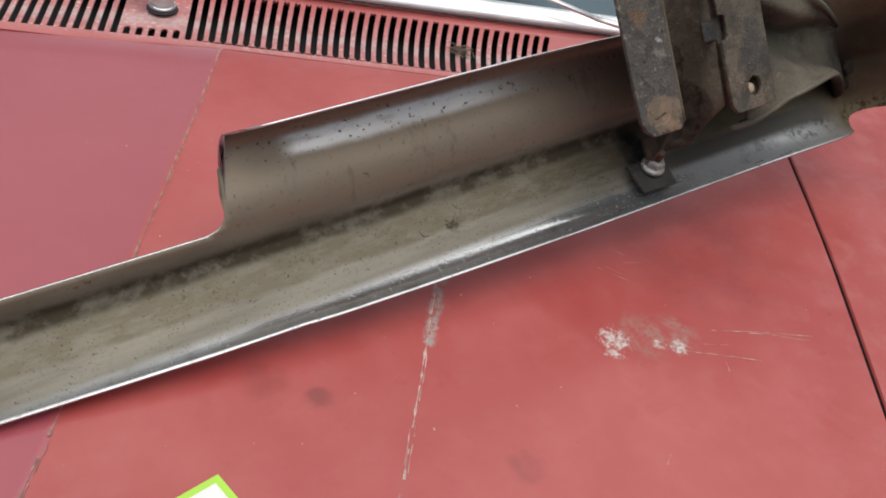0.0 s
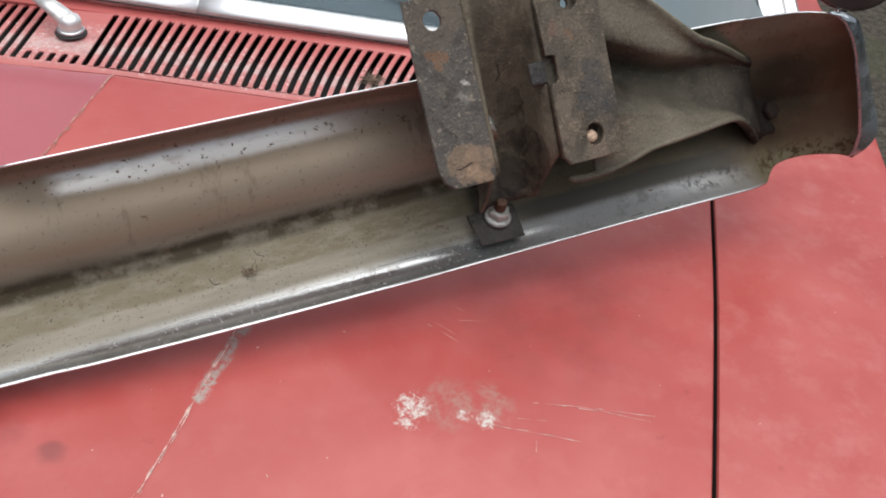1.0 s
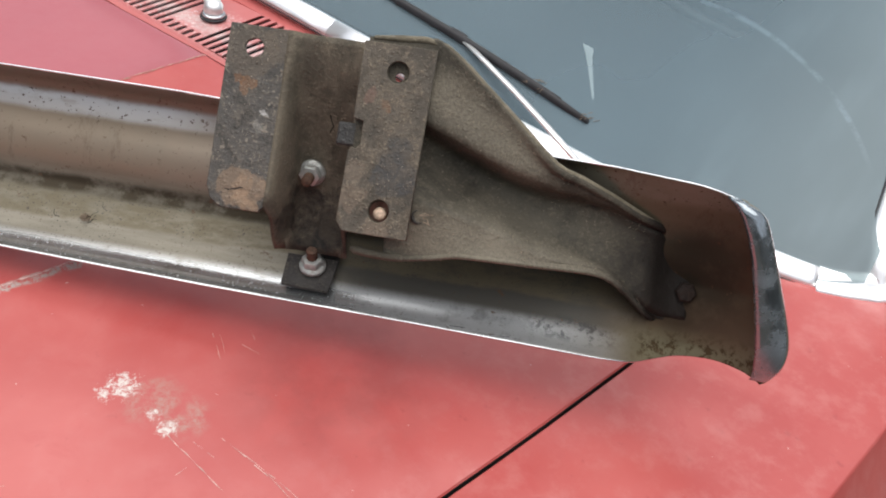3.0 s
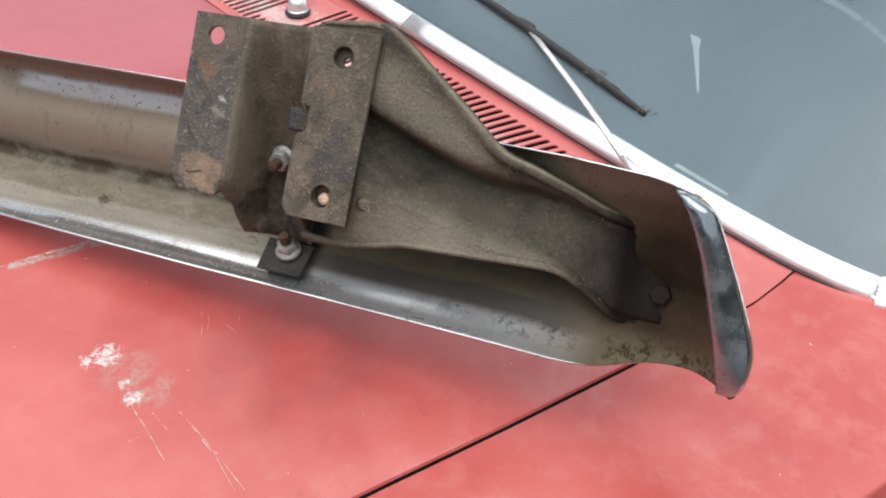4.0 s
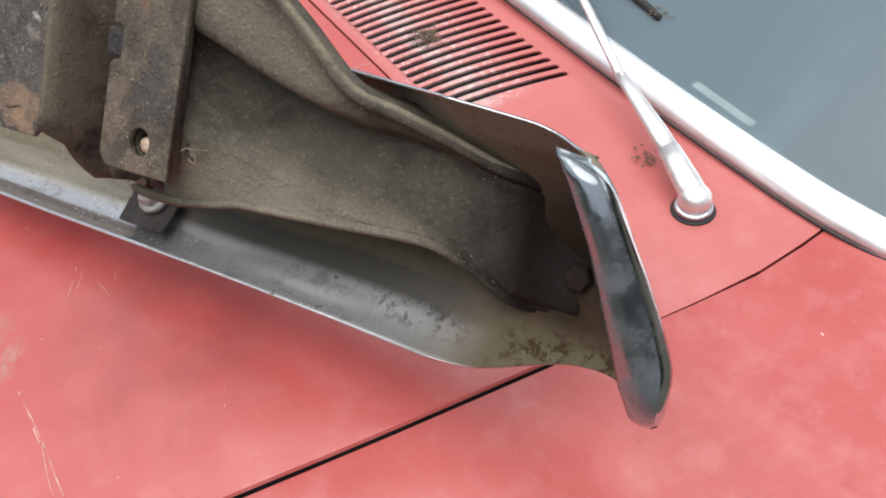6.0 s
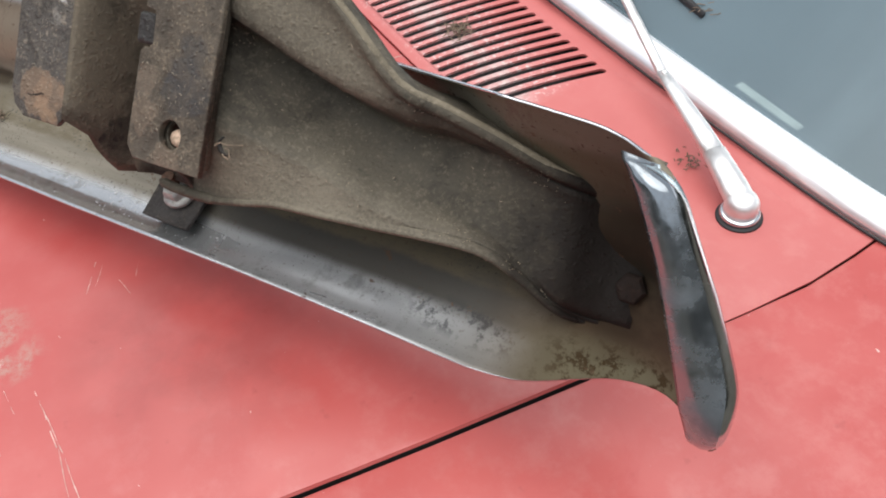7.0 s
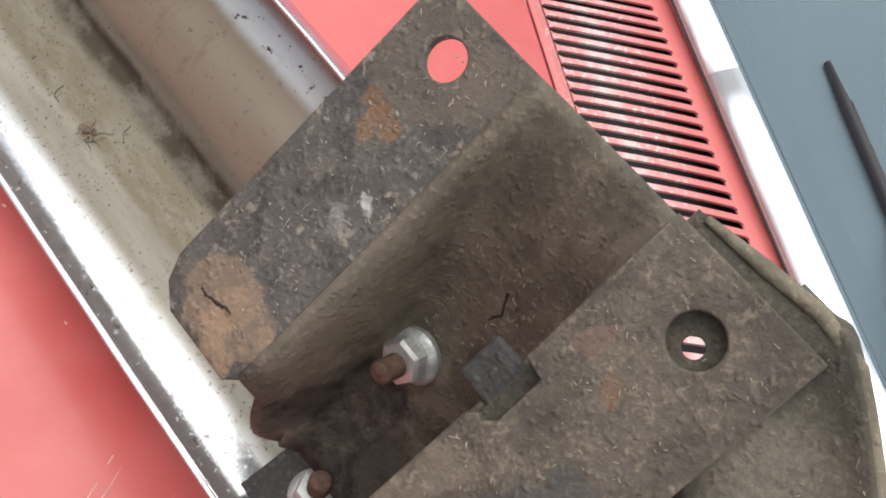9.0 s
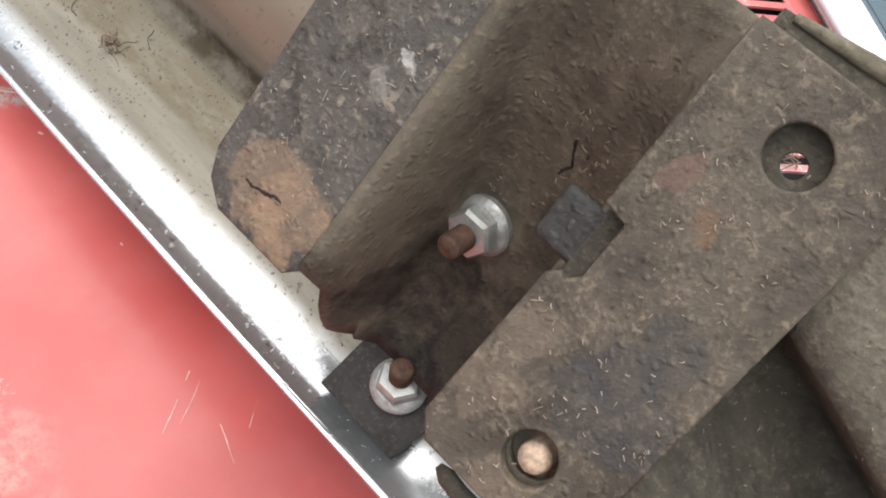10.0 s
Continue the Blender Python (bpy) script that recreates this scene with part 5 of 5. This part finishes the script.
low_edge = [(-0.021, -0.0335, -0.018), (-0.01, -0.035, -0.0175), (0.01, -0.0355, -0.0185)] + [(uu, vb + 0.001, wb - 0.0005) for uu, vt, wt, vs, ws, web, ve, vr, wr, vb, wb in spline(ARMS, 3) if 0.024 < uu < 0.246]
part("rim", tube(spline(low_edge, 2), [0.0014] + [0.0034] * 5 + [0.0022] * (2 * len(low_edge) - 8) + [0.0010] * 2, 8, 1.0), ARM, arm, "rolled lower rim", True)
top_edge = [(-0.026, 0.1385, -0.0040), (-0.004, 0.1405, -0.0045), (0.016, 0.1425, -0.0050)] + [(uu, vt, wt - 0.002) for uu, vt, wt, vs, ws, web, ve, vr, wr, vb, wb in spline(ARMS, 3) if 0.03 < uu < 0.232]
# closed disc, its black colour standing in for a hole's unlit depth
hole = part("hole", lathe([(0.0062, -0.006), (0.0062, 0.0), (0.0052, 0.0004), (0.0046, -0.0012), (0.001, -0.0014)], 16), LUG, arm, "dark dished disc in place of a hole", True)
hole.matrix_local = Matrix.Translation((0.0315, 0.0010, -0.0125)) @ Matrix.Rotation(radians(24), 4, "Y")
part("rim", tube(top_edge, [0.0014] + [0.0027] * (len(top_edge) - 4) + [0.0020, 0.0014, 0.0010], 8, 1.0), ARM_RIM, arm, "rolled dusty upper rim", True)

# foot plate, nuts, studs and bolt ends
foot_plate = part("foot_plate", plate("foot_plate", [(-0.087, -0.0105), (-0.044, -0.0115), (-0.041, 0.022), (-0.088, 0.022)], [], 0.004, 0.0008, 0.0), LUG, bumper, "small black foot plate")
foot_m = Matrix.Translation((0, -0.068, -0.081)) @ Matrix.Rotation(radians(-33), 4, "X")
foot_plate.matrix_local = foot_m


def nut(where, tilt, label):
    """A flanged hex nut on a rusty stud."""
    prof = [(0.0118, -0.001), (0.0121, 0.0016), (0.0112, 0.0028), (0.0096, 0.0040)]
    b1 = lathe(prof, 28)
    hexa = []
    for r, z in ((0.0099, 0.0030), (0.0099, 0.0092), (0.0088, 0.0110), (0.0056, 0.0112)):
        hexa.append([(r * math.cos(math.pi * k / 3), r * math.sin(math.pi * k / 3), z) for k in range(6)])
    vs = grid(b1, hexa, close=True)
    b1.faces.new(vs[-1])
    ob = part("flange_nut", b1, ZINC, bracket, label)
    ob.matrix_local = Matrix.Translation(where) @ tilt
    thread = []
    for k in range(25):
        z = 0.008 + 0.0135 * k / 24
        thread.append((0.0049 if k % 2 else 0.0044, z))
    thread.append((0.0036, 0.0222))
    st = part("stud", lathe(thread, 18), RUST, bracket, "rusty threaded stud", True)
    st.matrix_local = Matrix.Translation(where) @ tilt
    return ob


nut((-0.071, 0.0245, -0.0610), Matrix.Rotation(radians(26), 4, "X"), "bright flanged hex nut")
nut((-0.0625, -0.0575, -0.0850), Matrix.Rotation(radians(-42), 4, "X"), "bright flanged hex nut")
be = part("bolt_end", lathe([(0.0052, -0.02), (0.0054, -0.002), (0.0048, 0.0), (0.002, 0.0006)], 18), TAN, bar, "bare tan bolt end", True)
be.matrix_local = Matrix.Translation((0.0005, -0.0015, -0.003))
hd = part("bolt_head", lathe([(0.0095, 0.0), (0.0095, 0.0045), (0.0080, 0.0062), (0.002, 0.0066)], 6), grimy("dark rusty bolt head", (0.014, 0.009, 0.007), (0.03, 0.018, 0.012), 0.4, 0.8), arm, "grimy bolt head")
hd.matrix_local = Matrix.Translation((0.269, -0.027, -0.0975))

def fibres(name, host, spans, count, seed, colour, label):
    """Short dried fibres and crumbs stuck flat on a plate."""
    rnd = random.Random(seed)
    verts, faces = [], []
    for k in range(count):
        u0, u1, v0, v1, w0, w1 = spans[k % len(spans)]
        c = Vector((rnd.uniform(u0, u1), rnd.uniform(v0, v1), 0))
        if noise.noise((c.x * 70, c.y * 70, seed)) < 0.02:
            continue
        f = (c.y - v0) / (v1 - v0)
        c.z = w0 + (w1 - w0) * f
        a, ln, r = rnd.uniform(0, 2 * math.pi), rnd.uniform(0.0006, 0.0019) * (2.2 if rnd.random() < 0.06 else 1.0), rnd.uniform(0.00009, 0.00022)
        d = Vector((math.cos(a), math.sin(a), rnd.uniform(-0.1, 0.25)))
        side = Vector((-d.y, d.x, 0))
        bend = side * rnd.uniform(-0.14, 0.14) * ln
        pts = [c - d * ln / 2, c + bend * 0.5 + Vector((0, 0, 0.0003)), c + d * ln / 2]
        n0 = len(verts)
        for q in pts:
            verts += [q + side * r, q + Vector((0, 0, r * 1.6)), q - side * r]
        for j in (0, 3):
            for i in range(3):
                faces.append((n0 + j + i, n0 + j + (i + 1) % 3, n0 + j + 3 + (i + 1) % 3, n0 + j + 3 + i))
    me = bpy.data.meshes.new(name)
    me.from_pydata([tuple(q) for q in verts], [], faces)
    ob = part(name, me, simple(name + " " + str(seed), colour, 0.9, 0.0, 0.35, 300.0, 0.0), host, label)
    return tagged(ob, kind="stuff")


fibres("dust_layer", bracket, [(-0.140, -0.097, 0.0, 0.130, 0.0006, 0.0006)], 260, 5, (0.26, 0.225, 0.18), "pale dried fibres stuck to the flange")
fibres("dust_layer", bar, [(-0.030, 0.024, -0.017, 0.131, 0.0036, 0.0036)], 320, 6, (0.255, 0.215, 0.165), "pale dried fibres stuck to the bar")
fibres("dust_layer", channel, [(-0.078, -0.040, 0.085, 0.13, -0.0245, -0.0030), (-0.078, -0.040, 0.035, 0.085, -0.0535, -0.0245)], 180, 7, (0.22, 0.175, 0.125), "dried fibres and crumbs lying in the channel")

def flecks(host, rows, count, seed, colour, label):
    """Straw flecks lying on a curved sheet."""
    rnd = random.Random(seed)
    verts, faces = [], []
    for k in range(count):
        i, j = rnd.randrange(len(rows) - 14), rnd.randrange(5, len(rows[0]) - 2)
        a, b, c = Vector(rows[i][j]), Vector(rows[i + 1][j]), Vector(rows[i][j + 1])
        up = (b - a).cross(c - a).normalized()
        if up.z < 0:
            up = -up
        at = a + (b - a) * rnd.random() + (c - a) * rnd.random() + up * 0.0017
        if noise.noise(at * 45) < -0.05:
            continue
        d = ((b - a).normalized() * rnd.uniform(-1, 1) + (c - a).normalized() * rnd.uniform(-1, 1)).normalized()
        ln, r = rnd.uniform(0.0006, 0.0026) * (1.8 if rnd.random() < 0.06 else 1.0), rnd.uniform(0.00010, 0.00030)
        s = up.cross(d) * r
        n0 = len(verts)
        verts += [at - d * ln / 2, at + s, at - s, at + up * r * 1.5, at + d * ln / 2]
        faces += [(n0, n0 + 1, n0 + 3), (n0, n0 + 3, n0 + 2), (n0 + 4, n0 + 3, n0 + 1), (n0 + 4, n0 + 2, n0 + 3)]
    me = bpy.data.meshes.new("straw_layer")
    me.from_pydata([tuple(q) for q in verts], [], faces)
    return tagged(part("straw_layer", me, simple("straw " + str(seed), colour, 0.9, 0.0, 0.4, 300.0, 0.0), host, label), kind="stuff")


flecks(arm, arm_rows, 620, 9, (0.26, 0.21, 0.15), "pale straw flecks caught on the arm")


def shelf_w(v):
    return -0.124 + interp(-v, [(-a, b) for a, b in PROFILE]) + 0.0006


rnd = random.Random(21)
for k in range(16):
    hu, hv = (rnd.gauss(-0.285, 0.010), rnd.gauss(-0.050, 0.006)) if k < 6 else (rnd.uniform(-0.33, -0.15), rnd.uniform(-0.072, -0.04))
    a, pts = rnd.uniform(0, 6.28), []
    for i in range(7):
        pts.append((hu, hv, shelf_w(hv)))
        a += rnd.uniform(-0.7, 0.7)
        hu, hv = hu + 0.0019 * math.cos(a), min(-0.03, max(-0.076, hv + 0.0019 * math.sin(a)))
    part("dry_fibre", tube(pts, 0.00022, 4), LUG, shell, "dark hair-thin fibre")

# ---- fallen leaves on the earth beside the car ----
rnd = random.Random(31)
verts, faces = [], []
for k in range(420):
    base = CAR @ Vector((rnd.uniform(0.62, 1.25), rnd.uniform(-0.9, 0.9), 0))
    a, ln = rnd.uniform(0, 6.28), rnd.uniform(0.012, 0.032)
    d, sd = Vector((math.cos(a), math.sin(a), rnd.uniform(-0.15, 0.3))) * ln, Vector((-math.sin(a), math.cos(a), rnd.uniform(-0.3, 0.3))) * ln * 0.32
    c = Vector((base.x, base.y, GROUND + 0.012 + rnd.uniform(0.0, 0.008)))
    n0 = len(verts)
    verts += [c - d, c - d * 0.2 + sd, c + d, c - d * 0.2 - sd, c + Vector((0, 0, -0.003))]
    faces += [(n0, n0 + 1, n0 + 4), (n0 + 1, n0 + 2, n0 + 4), (n0 + 2, n0 + 3, n0 + 4), (n0 + 3, n0, n0 + 4)]
me = bpy.data.meshes.new("leaf_litter")
me.from_pydata([tuple(q) for q in verts], [], faces)
lm = Mat("dead leaves")
pick = lm.nodes.new("ShaderNodeNewGeometry").outputs["Random Per Island"]
lm.set(Base_Color=lm.mix(lm.ramp(pick, 0.1, 0.9), (0.05, 0.032, 0.018), (0.21, 0.155, 0.09)), Roughness=0.85)
tagged(part("leaf_litter", me, lm.mat), "brown dead leaves scattered on dark earth", "leaf litter", kind="stuff")

# ---- small loose things ----
def wisps(name, centre, spread, count, length, label, category, seed, lift=0.003):
    rnd = random.Random(seed)
    bm = bmesh.new()
    for k in range(count):
        c = Vector(centre) + Vector((rnd.gauss(0, spread), rnd.gauss(0, spread), abs(rnd.gauss(0, lift))))
        a = rnd.uniform(0, 2 * math.pi)
        d = Vector((math.cos(a), math.sin(a), rnd.uniform(-0.2, 0.3))) * length * rnd.uniform(0.5, 1.2)
        bend = Vector((-d.y, d.x, 0)) * rnd.uniform(-0.5, 0.5)
        b2 = tube([c - d / 2, c + bend * 0.5 + Vector((0, 0, lift * 0.5)), c + d / 2], 0.0005, 4)
        tmp = bpy.data.meshes.new("t")
        b2.to_mesh(tmp)
        b2.free()
        bm.from_mesh(tmp)
        bpy.data.meshes.remove(tmp)
    ob = part(name, bm, simple(name + " dry brown", (0.16, 0.12, 0.085), 0.9, 0.0, 0.4, 90.0, 0.0))
    return tagged(ob, label, category)


wisps("dry_plant_debris", BUMP @ Vector((0.036, -0.004, -0.006)), 0.003, 4, 0.010, "wisp of dry grass stuck on the bracket arm", "debris", 8)
at = CAR @ Vector((-0.082, 0.512, 0.001))
wisps("dry_plant_debris", at, 0.006, 34, 0.018, "clump of dry plant fibres caught on the grille slots", "debris", 3)
wisps("dry_plant_debris", CAR @ Vector((0.068, 0.676, 0.040)), 0.006, 9, 0.014, "dry grass caught on the tip of the wiper blade", "debris", 12, 0.002)
wisps("dry_plant_debris", CAR @ Vector((-0.01, 0.681, 0.046)), 0.010, 9, 0.010, "dry grass caught on the wiper blade", "debris", 13, 0.002)
at = CAR @ Vector((0.186, 0.566, 0.002))
wisps("dry_plant_debris", at, 0.006, 40, 0.0035, "dark crumbs of dirt caught under the wiper arm", "debris", 5, 0.0015)
wisps("dry_plant_debris", BUMP @ Vector((-0.286, -0.050, shelf_w(-0.050) + 0.001)), 0.0024, 30, 0.0032, "small dark clump of dry dirt on the bumper shelf", "debris", 17, 0.001)
card = empty("price_card", CAR @ pose(-0.328, -0.139, 0.002, 0, 0, 38.3), "white card with a lime green border lying on the bonnet", "card")
part("border", rounded_box(0.09, 0.12, 0.0016, 0.0006, (-0.045, -0.06, 0.0008)), simple("lime green card", (0.42, 0.72, 0.08), 0.6, 0, 0.05, 30, 0.0), card, "lime green border")
part("face", rounded_box(0.078, 0.108, 0.0006, 0.0002, (-0.045, -0.06, 0.0022)), simple("white card", (0.82, 0.82, 0.78), 0.6, 0, 0.03, 30, 0.0), card, "white face")
mk = rounded_box(0.010, 0.03, 0.0005, 0.0002, (0, 0, 0))
bmesh.ops.transform(mk, matrix=pose(-0.022, -0.034, 0.0029, 0, 0, 15), verts=mk.verts)
part("print", mk, simple("dark print", (0.03, 0.03, 0.05), 0.6, 0, 0.05, 30, 0.0), card, "dark printed stroke")
